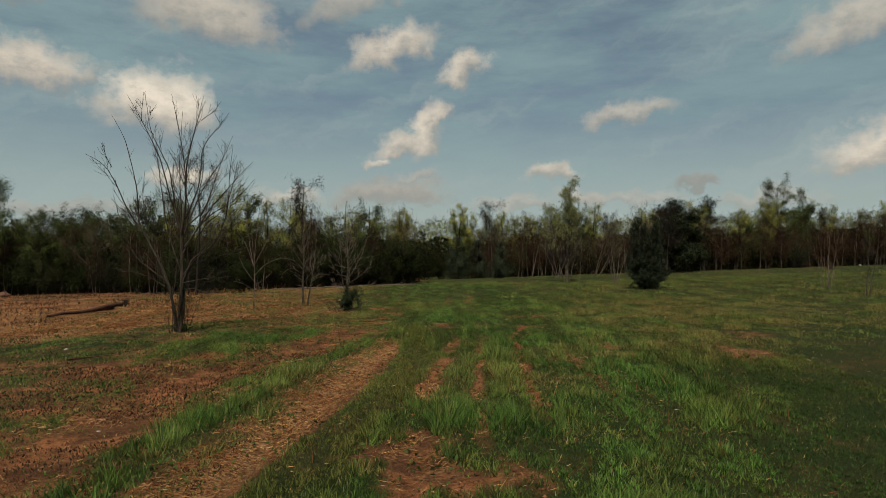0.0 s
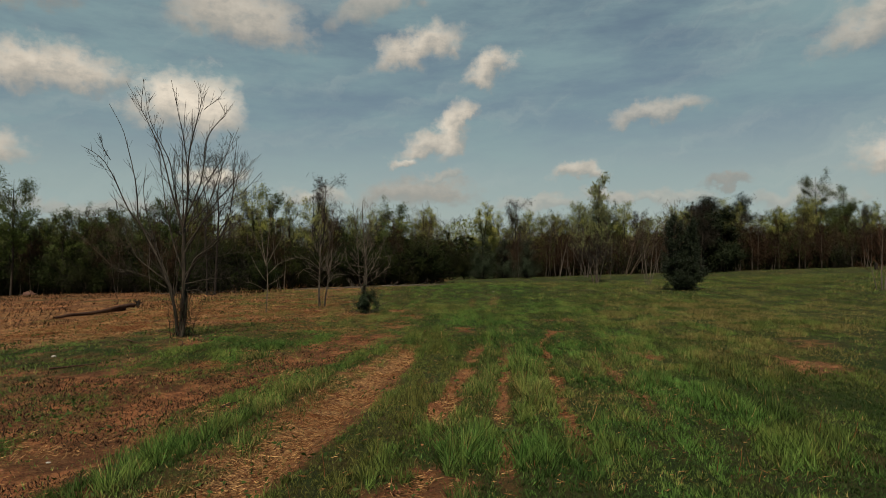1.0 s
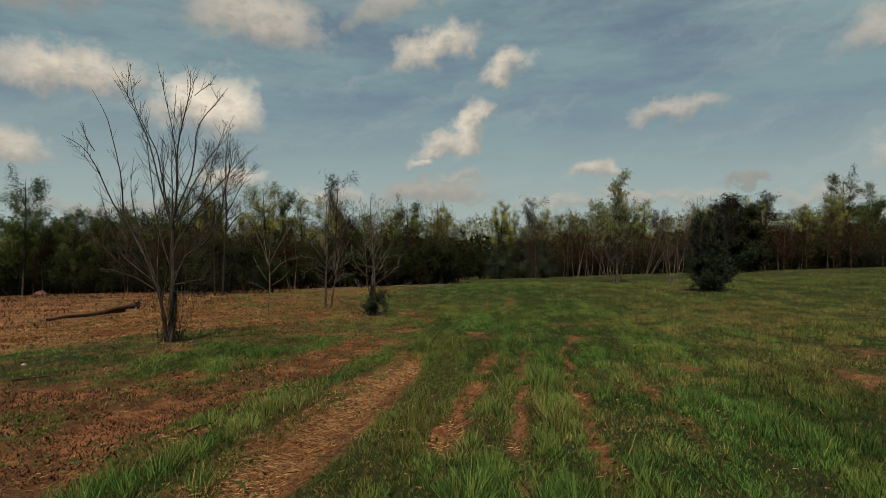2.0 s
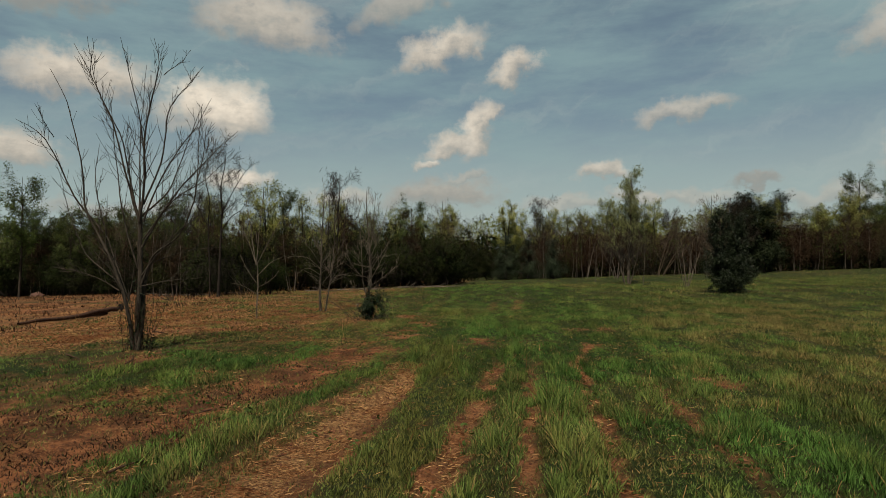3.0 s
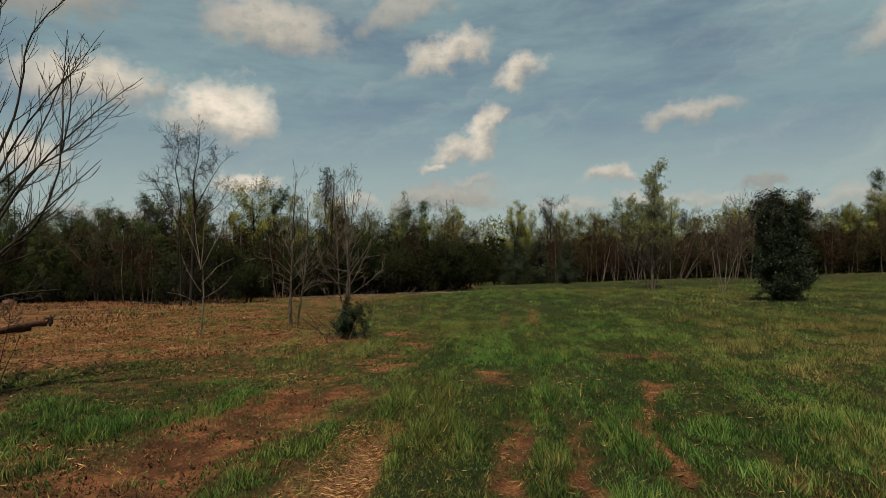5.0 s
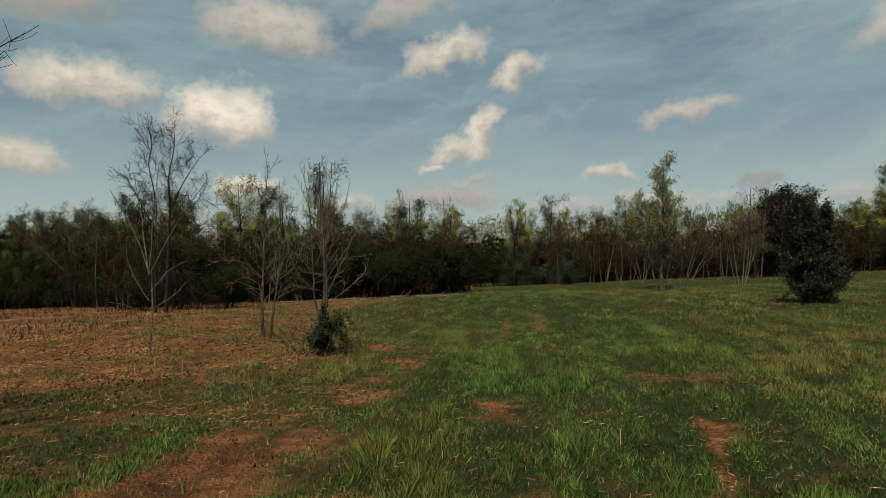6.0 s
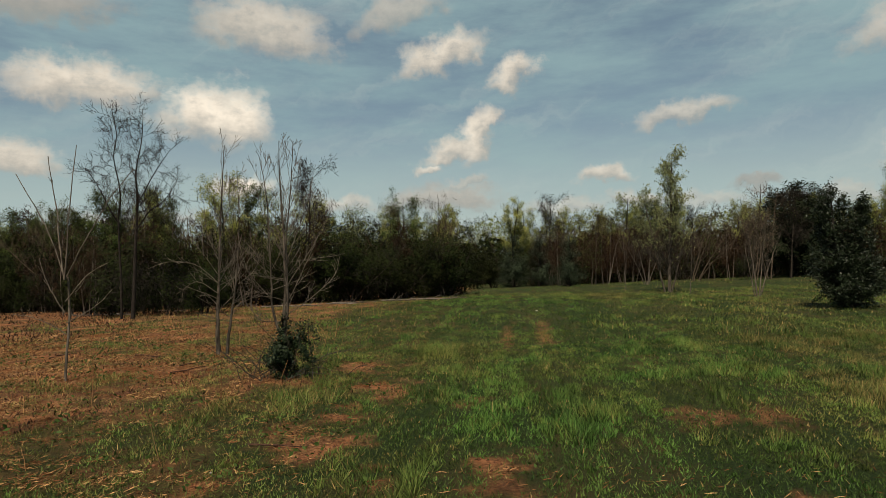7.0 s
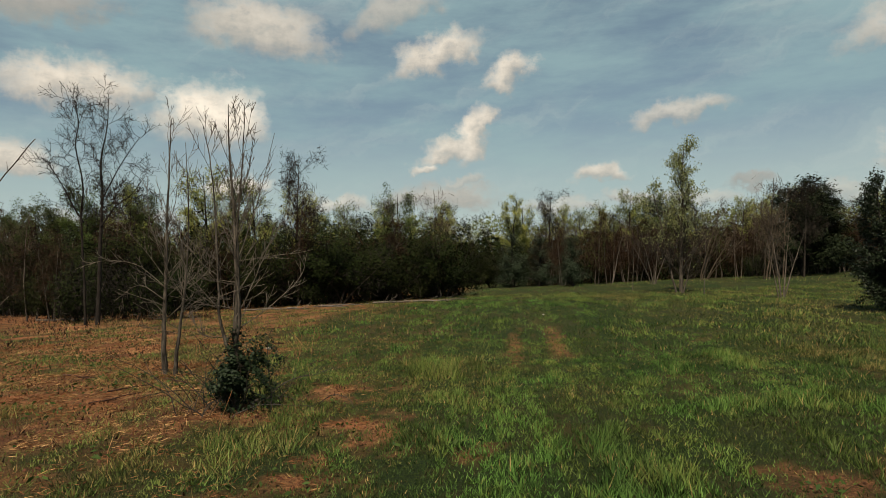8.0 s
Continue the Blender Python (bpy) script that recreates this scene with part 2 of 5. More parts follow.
MAT_TWIG_RED = bark("russet_twigs", (0.0105, 0.0054, 0.0026), (0.0330, 0.0175, 0.0084))
MAT_TWIG_RUST = bark("reddish_twigs", (0.0279, 0.0124, 0.0068), (0.0868, 0.0446, 0.026))
MAT_TWIG_TAN = bark("tan_twigs", (0.0230, 0.0165, 0.0112), (0.0900, 0.0680, 0.0470))
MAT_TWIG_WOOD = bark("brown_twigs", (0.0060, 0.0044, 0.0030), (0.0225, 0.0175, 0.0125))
MAT_FIELD = bark("brown_bark", (0.0090, 0.0068, 0.0050), (0.0430, 0.0345, 0.0260))
MAT_TWIG_GREY = bark("grey_twigs", (0.0133, 0.0111, 0.0089), (0.0481, 0.04, 0.0318))
MAT_SPRING = leaf("spring_leaves", (0.150, 0.170, 0.0370), (0.300, 0.290, 0.0800), (0.105, 0.125, 0.0300), 0.6, 0.42, 0.1)
MAT_POPLAR = leaf("poplar_leaves", (0.125, 0.148, 0.050), (0.25, 0.26, 0.10), (0.105, 0.128, 0.042), 0.6, 0.35, 0.15)
MAT_GREEN = leaf("green_leaves", (0.0260, 0.0440, 0.0100), (0.0700, 0.0920, 0.0220), (0.0560, 0.0680, 0.0190), 0.6, 0.4, 0.1)
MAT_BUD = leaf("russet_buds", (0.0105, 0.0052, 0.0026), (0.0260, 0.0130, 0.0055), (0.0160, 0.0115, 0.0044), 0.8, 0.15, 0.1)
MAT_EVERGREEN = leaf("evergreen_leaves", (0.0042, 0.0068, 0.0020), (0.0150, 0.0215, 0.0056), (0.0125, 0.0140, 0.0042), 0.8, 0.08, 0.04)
MAT_MAGNOLIA = leaf("glossy_leaves", (0.0050, 0.0092, 0.0036), (0.0150, 0.0235, 0.0080), (0.0100, 0.0155, 0.0058), 0.5, 0.03, 0.2)
MAT_PINE = leaf("pine_needles", (0.0044, 0.0074, 0.003), (0.0126, 0.017, 0.0059), (0.0089, 0.0133, 0.0044), 0.7, 0.05, 0.08)
MAT_IVY = leaf("ivy_leaves", (0.0045, 0.0095, 0.0036), (0.0160, 0.0260, 0.0090), (0.0110, 0.0180, 0.0066), 0.6, 0.1, 0.12)
MAT_CEDAR = leaf("cedar_sprays", (0.0135, 0.0215, 0.0115), (0.0340, 0.0460, 0.0250), (0.0220, 0.0310, 0.0165), 0.7, 0.1, 0.08)
MAT_WEED = leaf("weed_leaves", (0.0222, 0.0444, 0.0089), (0.0518, 0.0814, 0.0163), (0.037, 0.0592, 0.0148), 0.65, 0.3, 0.15)
MAT_DEADWOOD = bark("weathered_wood", (0.0178, 0.0081, 0.0052), (0.0629, 0.0326, 0.0215))
MAT_CLAY = straw_material("red_clay_clods", (0.060, 0.022, 0.011), (0.15, 0.064, 0.033), (0.045, 0.017, 0.008))
MAT_HEAP = straw_material("dull_clay", (0.0666, 0.0333, 0.0252), (0.111, 0.0629, 0.0481), (0.0518, 0.0266, 0.0192))
MAT_PAPER = straw_material("pale_scrap", (0.20, 0.18, 0.155), (0.28, 0.255, 0.22), (0.22, 0.20, 0.17))


# ---- small tools ----
def vnoise(x, y, seed=0):
    """Smooth value noise on numpy arrays, 0 to 1."""
    xi, yi = np.floor(x).astype(np.int64), np.floor(y).astype(np.int64)
    xf, yf = x - xi, y - yi
    u, v = xf * xf * (3 - 2 * xf), yf * yf * (3 - 2 * yf)

    def h(i, j):
        n = (i * 374761393 + j * 668265263 + seed * 1442695041) & 0xFFFFFFFF
        n = ((n ^ (n >> 13)) * 1274126177) & 0xFFFFFFFF
        return ((n ^ (n >> 16)) & 0xFFFF) / 65535.0
    a, b, c, d = h(xi, yi), h(xi + 1, yi), h(xi, yi + 1), h(xi + 1, yi + 1)
    return (a * (1 - u) + b * u) * (1 - v) + (c * (1 - u) + d * u) * v


def fnoise(x, y, seed=0, octaves=4):
    total, amp, norm = 0, 1.0, 0
    for k in range(octaves):
        total = total + amp * vnoise(x * 2 ** k, y * 2 ** k, seed + 17 * k)
        norm, amp = norm + amp, amp * 0.55
    return total / norm


def sstep(v, lo, hi):
    t = np.clip((v - lo) / (hi - lo), 0, 1)
    return t * t * (3 - 2 * t)


def bell(d, w):
    return np.exp(-(d / w) ** 2)


# the line of the main rut and of the second bare band
def rut_x(y):
    return np.interp(y, [0, 6.6, 9, 11.5, 15.3, 18, 22, 26], [-3.1, -2.5, -2.15, -1.85, -1.45, -1.38, -1.7, -1.8])


def rut_half(y):
    return np.interp(y, [5, 9, 12, 15.3, 18], [0.34, 0.4, 0.5, 0.32, 0.16])


def band_x(y):
    return np.interp(y, [0, 8.8, 11.8, 14, 16.2, 19.8, 24, 27], [-4.8, -4.9, -4.8, -4.2, -3.65, -3.0, -3.4, -3.9])


def tuft_x(y):
    """The strip of lush grass between the rut and the second band."""
    return np.interp(y, [5, 10, 14.2, 17.5, 20.5, 23], [-3.75, -3.3, -2.85, -2.15, -1.3, -0.8])


def soft(x, y):
    x, y = np.asarray(x, float), np.asarray(y, float)
    xc, yc = np.clip(x, -62, 62), np.clip(y, -15, 96)
    z = -0.104 + 0.0041 * xc + 0.0075 * yc + 0.00039 * xc * yc - 0.00031 * yc * yc - 0.00008 * xc * xc
    z = z - 0.11 * bell(xc + 0.5, 5) * sstep(yc, 12, 18) * (1 - sstep(yc, 44, 56))
    z = z + 0.14 * bell(xc + 9.5, 4.5) * bell(yc - 22, 10) - 0.26 * bell(xc - 12.5, 9) * bell(yc - 56, 10)
    z = z - 0.15 * bell(xc - 2, 4) * bell(yc - 38, 8)
    return z


def ground_z(x, y):
    """Height of the bare ground."""
    x, y = np.asarray(x, float), np.asarray(y, float)
    z = soft(x, y)
    near = 1 - sstep(np.hypot(x, y - 15), 40, 70)
    z = z + near * ((fnoise(x * 0.45, y * 0.45, 3) - 0.5) * 0.10 + (fnoise(x * 2.6, y * 2.6, 5, 3) - 0.5) * 0.05)
    rut = bell(x - rut_x(y), rut_half(y)) * (1 - sstep(y, 17, 20))
    for lx, ly in (((-0.35, -0.17, 0.42), (8.2, 12.4, 18.3)), ((0.55, 0.99, 1.1), (9, 16.6, 18.5)), ((1.5, 1.85, 2.6), (9, 15.5, 20.5))):
        rut = rut + 0.45 * bell(x - np.interp(y, ly, lx), 0.17) * (1 - sstep(y, 17.5, 20))
    band = bell(x - band_x(y), 0.6) * (1 - sstep(y, 18, 22))
    return z - 0.11 * rut - 0.06 * band


def at_ground(x, y):
    return float(ground_z(np.array([x]), np.array([y]))[0])


def edge_x(y):
    """East edge of the straw-covered clearing."""
    return np.interp(y, [20, 24, 29, 33, 39, 47, 52, 57], [-3.9, -4.0, -4.0, -4.6, -6.4, -6.0, -4.0, -2.0])


def covers(x, y):
    """Shares of living grass, of straw, and of drying in that grass."""
    x, y = np.asarray(x, float), np.asarray(y, float)
    n1, n2, n3 = fnoise(x * 0.5, y * 0.5, 11), fnoise(x * 1.7, y * 1.7, 23), fnoise(x * 0.16, y * 0.16, 31)
    wob = (n2 - 0.5) * 0.9
    n4, n5 = fnoise(x * 4.5, y * 4.5, 37, 3), fnoise(x * 1.1 + 9, y * 1.1, 43, 4)
    speck = 1.3 * (n4 - 0.5) + 0.9 * (fnoise(x * 10, y * 10, 47, 2) - 0.5)
    grass = 1.0 + 0.7 * (n2 - 0.42) + 0.35 * speck
    # bare rows in the sown grass
    for lx, ly, half, lo, hi, depth in (([-0.45, -0.35, -0.35, -0.17, 0.13, 0.42], [6, 8.2, 11.2, 12.4, 15, 18.3], 0.19, 4, 18.8, 1.2),
                                        ([0.55, 0.71, 0.99, 1.1], [9, 12.5, 16.6, 18.5], 0.13, 8, 18.2, 1.0), ([1.5, 1.68, 1.85, 2.03, 2.6], [9, 13, 15.5, 18.3, 20.5], 0.13, 9.5, 20.6, 0.95),
                                        ([2.9, 3.1], [8, 24], 0.12, 11, 17, 0.8), ([0.1, 0.27, 0.9, 1.6], [30, 35, 45, 60], 0.16, 31, 38, 0.5), ([1.2, 1.44, 2.1, 2.8], [30, 36, 45, 60], 0.22, 32, 39, 0.7)):
        c = np.interp(y, ly, lx)
        on = sstep(y, lo - 1, lo + 1) * (1 - sstep(y, hi - 1.2, hi + 1.2))
        grass = grass - depth * on * (1 - sstep(np.abs(x - c + 0.35 * wob) + 0.1 * speck, half * 0.4, half * 1.5)) * sstep(n1 + 0.8 * n5, 0.52, 0.86)
    for px, py, r, k in ((0.0, 21.9, 0.26, 0.8), (-0.45, 25.1, 0.25, 0.6), (3.74, 24.2, 0.35, 0.5), (2.65, 24.1, 0.4, 0.6), (2.76, 20.5, 0.5, 0.9), (6.9, 14.6, 0.8, 1.0), (4.3, 16.2, 0.45, 0.8),
                         (-0.3, 7.6, 0.6, 1.1), (0.6, 6.9, 0.45, 1.0), (8.6, 18.0, 0.7, 0.8), (5.6, 21.5, 0.4, 0.45), (7.5, 24.5, 0.5, 0.45)):
        grass = grass - k * (1 - sstep(np.hypot(x - px, (y - py) * 0.7) + wob * 0.9 + speck * 0.3, r * 0.3, r * 1.3))
    # left of the rut
    half = rut_half(y)
    rut = (1 - sstep(np.abs(x - rut_x(y) + 0.22 * wob), half * 0.75, half * 1.2)) * (1 - sstep(y + 3 * wob, 17.4, 19.2))
    band = (1 - sstep(np.abs(x - band_x(y) + 0.5 * wob), 0.4, 0.95)) * (1 - sstep(y + 3 * wob, 19.5, 22))
    west = np.where(x < rut_x(y), 1.0, 0.0) * (1 - sstep(y + 3 * wob, 18, 23))
    grass = grass * (1 - west) + west * (0.42 + 1.3 * (n2 - 0.42) + 0.8 * speck)
    grass = grass - 0.25 * (1 - sstep(x + 2.5 * wob, -3.5, 0.5)) * (1 - west) * sstep(n5, 0.4, 0.62)
    lush = (1 - sstep(np.abs(x - tuft_x(y) + 0.4 * wob), 0.22, 0.48)) * (1 - sstep(y, 20.5, 23)) * sstep(n1 + 0.5 * n2, 0.46, 0.66)
    far_left = (1 - sstep(x, -5.9, -4.9)) * (1 - sstep(y, 13, 15))
    grass = grass * (1 - far_left) + far_left * (0.34 + 2.6 * (n5 - 0.48) + 0.8 * speck)
    worn = (1 - sstep(x + 2.6 * wob, -3.0, 0.2)) * sstep(y + 2 * wob, 19.5, 21.5) * (1 - sstep(y + 2 * wob, 28, 31))
    grass = grass - worn * (0.10 + 1.9 * (n5 - 0.5))
    for px, py, r in ((-1.9, 25.6, 1.0), (-1.9, 22.4, 0.7), (-4.2, 25.8, 1.3), (-3.0, 23.0, 0.9), (-3.2, 20.6, 0.6), (-6.2, 23.6, 0.9), (-2.9, 28.4, 0.5)):
        grass = grass - 0.65 * (1 - sstep(np.hypot(x - px, (y - py) * 0.6) + wob * 1.4 + speck * 0.4, r * 0.2, r))
    y_bot = np.interp(x, [-12, -6.7, -5.2, -3.8, -2.5], [14.3, 13.8, 16.3, 19.0, 20])
    y_top = np.interp(x, [-14, -11, -9.4, -7.7, -5.3, -3.9], [15.0, 17.2, 20.6, 22.0, 25.0, 27])
    belt = sstep(y + 1.4 * wob, y_bot - 0.4, y_bot + 0.6) * (1 - sstep(y + 2.6 * wob, y_top - 1.4, y_top + 0.8)) * (1 - sstep(x, -3.4, -2.6)) * (1 - 0.6 * sstep(n5, 0.52, 0.66))
    clearing = (1 - sstep(x + 2.6 * wob, edge_x(y) - 2.6, edge_x(y) + 0.8)) * sstep(y + 2 * wob, y_top - 1.0, y_top + 0.8)
    open_left = (1 - sstep(x, -12.5, -10)) * (1 - belt)
    clearing = np.maximum(clearing, open_left * sstep(y, 10, 14))
    weeds = 0.02 + 2.6 * (n5 - 0.5) + 0.3 * sstep(x, -11, -4) * sstep(y, 27, 31) + speck * 0.7 + 0.22 * sstep(y, 33, 42) + 0.12 * sstep(y, 28, 34) * (1 - sstep(y, 46, 52)) * sstep(x, -20, -9)
    grass = grass * (1 - clearing) + clearing * weeds
    grass = grass * (1 - belt) + belt * (0.74 + 1.2 * (n2 - 0.4) + 0.6 * speck)
    grass = grass * (1 - band * 0.85) * (1 - 0.97 * rut)
    grass = np.maximum(grass, lush * (0.9 + 0.3 * speck))
    bank = (1 - sstep(np.abs(x - rut_x(y) + 0.7 * half + 0.35 * wob), 0.28, 0.55)) * (1 - sstep(y + 2 * wob, 17.5, 20))
    straw = 0.12 + 0.75 * clearing * sstep(n1 + 0.6 * (n4 - 0.5), 0.46, 0.64) + 0.95 * bank + 0.1 * rut
    straw = np.clip(straw + 0.9 * bell(x + 12.5, 3.5) * bell(y - 19.5, 2.2) + 0.6 * worn * sstep(n4, 0.4, 0.65), 0, 1)
    straw = straw + 0.5 * (1 - sstep(x, -3.6, -3.0)) * (1 - sstep(y, 15, 18)) * sstep(n5 + 0.4 * (n4 - 0.5), 0.42, 0.58)
    straw = straw + 0.45 * sstep(0.5 - grass, 0.0, 0.35) * sstep(x, -0.9, -0.5) * sstep(n4, 0.35, 0.6)
    straw = straw * (1 - 0.6 * band) * (1 - 0.35 * sstep(y + 3 * wob, 34, 46))
    dry = 0.03 + 0.16 * sstep(x, 3.5, 7) * sstep(y, 11, 16) + 0.3 * sstep(n3 + 0.4 * n2, 0.68, 0.88) + 0.7 * sstep(x, 2.5, 7) * sstep(y, 13, 20) * (1 - 0.6 * sstep(y, 26, 34)) * sstep(n5, 0.46, 0.62)
    dry = np.clip(dry + 0.45 * clearing + 0.25 * worn + 0.3 * bank + 0.2 * sstep(n2, 0.6, 0.74), 0, 0.9)
    return np.clip(grass, 0, 1), straw, dry


def mesh_of(name, verts, quads=None, tris=None, mats=(), smooth=False):
    """A mesh from numpy arrays."""
    me = bpy.data.meshes.new(name)
    quads = np.zeros((0, 4), np.int32) if quads is None or not len(quads) else np.asarray(quads, np.int32)
    tris = np.zeros((0, 3), np.int32) if tris is None or not len(tris) else np.asarray(tris, np.int32)
    me.vertices.add(len(verts))
    me.vertices.foreach_set("co", np.asarray(verts, np.float32).ravel())
    loops = np.concatenate([quads.ravel(), tris.ravel()])
    me.loops.add(len(loops))
    me.loops.foreach_set("vertex_index", loops)
    starts = np.concatenate([np.arange(len(quads)) * 4, len(quads) * 4 + np.arange(len(tris)) * 3]).astype(np.int32)
    me.polygons.add(len(starts))
    me.polygons.foreach_set("loop_start", starts)
    if smooth:
        me.polygons.foreach_set("use_smooth", np.ones(len(starts), bool))
    for m in mats:
        me.materials.append(m)
    me.update(calc_edges=True)
    return me


def float_layer(me, name, values):
    me.attributes.new(name, "FLOAT", "POINT").data.foreach_set("value", np.asarray(values, np.float32))


def child(name, me, parent, label="", kind=""):
    ob = new(name, me)
    ob.parent = parent
    return tagged(ob, label, kind=kind)


def thing(name, x, y, label, category, group="", turn=0.0, size=1.0, sink=0.03):
    ob = new(name)
    ob.empty_display_size = 0.2
    ob.location = (x, y, at_ground(x, y) - sink)
    ob.rotation_euler = (0, 0, radians(turn))
    ob.scale = (size, size, size)
    return tagged(ob, label, category, group)


# ---- wood and leaves ----
def tube_mesh(name, lines, mat, sides_of=None):
    """Tapered tubes along polylines: (points, radii)."""
    vs, qs, base = [], [], 0
    for pts, radii in lines:
        pts, radii = np.asarray(pts, float), np.asarray(radii, float)
        k = len(pts)
        sides = 3 if radii[0] < 0.015 else (5 if radii[0] < 0.05 else 8)
        if sides_of:
            sides = min(sides, sides_of)
        tang = np.gradient(pts, axis=0)
        tang /= np.linalg.norm(tang, axis=1, keepdims=True) + 1e-9
        ref = np.array([0.0, 1.0, 0.0]) if abs(tang[0][1]) < 0.8 else np.array([1.0, 0, 0])
        u = np.cross(tang, ref)
        u /= np.linalg.norm(u, axis=1, keepdims=True) + 1e-9
        w = np.cross(tang, u)
        a = np.arange(sides) * 2 * math.pi / sides
        ring = pts[:, None] + radii[:, None, None] * (u[:, None] * np.cos(a)[None, :, None] + w[:, None] * np.sin(a)[None, :, None])
        vs.append(ring.reshape(-1, 3))
        i = base + np.arange(k - 1)[:, None] * sides + np.arange(sides)[None]
        j = base + np.arange(k - 1)[:, None] * sides + (np.arange(sides)[None] + 1) % sides
        qs.append(np.stack([i, j, j + sides, i + sides], -1).reshape(-1, 4))
        base += k * sides
    return mesh_of(name, np.concatenate(vs), np.concatenate(qs), None, (mat,), True)


def sprays(name, rng, centres, size, mat):
    """Fine upswept twig ends, one thin sliver at each centre."""
    return leaf_mesh(name, rng, centres, size, mat, 0.05, -1.0, 0.0, True)


def leaf_mesh(name, rng, centres, size, mat, ratio=0.5, droop=0.0, flat=0.0, simple=False, heart=None):
    """One small folded leaf (a kite; simple: a pointed leaf) at each centre; heart: height of the crown's middle, from which leaves face outwards."""
    n = len(centres)
    d = rng.normal(size=(n, 3))
    d[:, 2] = d[:, 2] * (1 - flat) - droop
    d /= np.linalg.norm(d, axis=1, keepdims=True)
    s = np.cross(d, rng.normal(size=(n, 3)))
    s /= np.linalg.norm(s, axis=1, keepdims=True) + 1e-9
    c = np.asarray(centres)
    if heart is not None:
        out = c - [0, 0, heart]
        out /= np.linalg.norm(out, axis=1, keepdims=True) + 1e-6
        out = out + [0, 0, 0.45] + rng.normal(size=(n, 3)) * 0.5
        d = np.cross(out, rng.normal(size=(n, 3)))
        d /= np.linalg.norm(d, axis=1, keepdims=True) + 1e-9
        s = np.cross(out, d)
        s /= np.linalg.norm(s, axis=1, keepdims=True) + 1e-9
    L = size * rng.uniform(0.6, 1.4, (n, 1))
    up = np.cross(d, s)
    if simple:
        v = np.stack([c + d * L * 0.6, c - d * L * 0.35 + s * L * ratio * 0.6, c - d * L * 0.4 - s * L * ratio * 0.6], 1).reshape(-1, 3)
        return mesh_of(name, v, None, np.arange(n * 3).reshape(-1, 3), (mat,))
    v = np.stack([c - d * L * 0.5, c + s * L * ratio * 0.5 + up * L * 0.08, c + d * L * 0.5, c - s * L * ratio * 0.5 + up * L * 0.08], 1).reshape(-1, 3)
    q = np.arange(n * 4).reshape(-1, 4)
    return mesh_of(name, v, q, None, (mat,))


def sprout(rng, start, way, length, r0, r1, steps=5, wiggle=0.1, lift=0.1):
    """One bending branch: points and radii."""
    p, d = np.array(start, float), np.array(way, float)
    d /= np.linalg.norm(d)
    pts = [p.copy()]
    for _ in range(steps):
        d = d + rng.normal(size=3) * wiggle + np.array([0, 0, lift])
        d /= np.linalg.norm(d)
        p = p + d * length / steps
        pts.append(p.copy())
    return np.array(pts), np.linspace(r0, r1, steps + 1)


def side_way(rng, tangent, angle):
    t = tangent / (np.linalg.norm(tangent) + 1e-9)
    s = np.cross(t, rng.normal(size=3))
    s /= np.linalg.norm(s) + 1e-9
    return t * math.cos(angle) + s * math.sin(angle)


def boughs(rng, line, count, lo, hi, length, angle=0.8, ratio=0.5, wiggle=0.12, lift=0.12, steps=5, taper=0.6, thin=0.004):
    """Side branches off a line; those higher up are shorter by taper."""
    pts, radii = line
    out = []
    k = len(pts) - 1
    for n in range(count):
        f = lo + (hi - lo) * (n + rng.uniform(0, 1)) / count
        i = min(int(f * k), k - 1)
        g = f * k - i
        p = pts[i] * (1 - g) + pts[i + 1] * g
        r = (radii[i] * (1 - g) + radii[i + 1] * g) * ratio
        L = length * (1 - taper * (f - lo) / max(hi - lo, 0.01)) * rng.uniform(0.6, 1.25)
        way = side_way(rng, pts[i + 1] - pts[i], angle * rng.uniform(0.7, 1.25))
        out.append(sprout(rng, p, way, L, max(r, thin * 1.5), thin, steps, wiggle, lift))
    return out


def tips(rng, lines, per_metre, spread, lo=0.25):
    """Random places along branches, for leaves."""
    out = []
    for pts, _ in lines:
        seg = np.linalg.norm(np.diff(pts, axis=0), axis=1).sum()
        n = rng.poisson(max(seg * per_metre, 0.05))
        if not n:
            continue
        f = rng.uniform(lo, 1, n) * (len(pts) - 1)
        i = np.minimum(f.astype(int), len(pts) - 2)
        g = (f - i)[:, None]
        out.append(pts[i] * (1 - g) + pts[i + 1] * g + rng.normal(size=(n, 3)) * spread)
    return np.concatenate(out) if out else np.zeros((1, 3))


# ---- ground ----
def build_ground():
    def axis(dense_lo, dense_hi, step, reach_lo, reach_hi, grow=1.13):
        mid = list(np.arange(dense_lo, dense_hi + 1e-6, step))
        s, v, up = step, mid[-1], []
        while v < reach_hi:
            s *= grow
            v += s
            up.append(v)
        s, v, down = step, mid[0], []
        while v > reach_lo:
            s *= grow
            v -= s
            down.append(v)
        return np.array(down[::-1] + mid + up)
    xs = axis(-12, 9, 0.12, -3000, 3000, 1.10)
    ys = axis(5, 30, 0.2, -3000, 4000, 1.08)
    X, Y = np.meshgrid(xs, ys)
    x, y = X.ravel(), Y.ravel()
    verts = np.stack([x, y, ground_z(x, y)], 1)
    nx, ny = len(xs), len(ys)
    i = (np.arange(ny - 1)[:, None] * nx + np.arange(nx - 1)[None]).ravel()
    me = mesh_of("ground", verts, np.stack([i, i + 1, i + nx + 1, i + nx], 1), None, (MAT_GROUND,), True)
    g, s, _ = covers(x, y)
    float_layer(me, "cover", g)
    float_layer(me, "straw", s)
    tagged(new("ground", me), "red clay field with ruts, straw litter and sown grass", "ground", kind="structure")


build_ground()


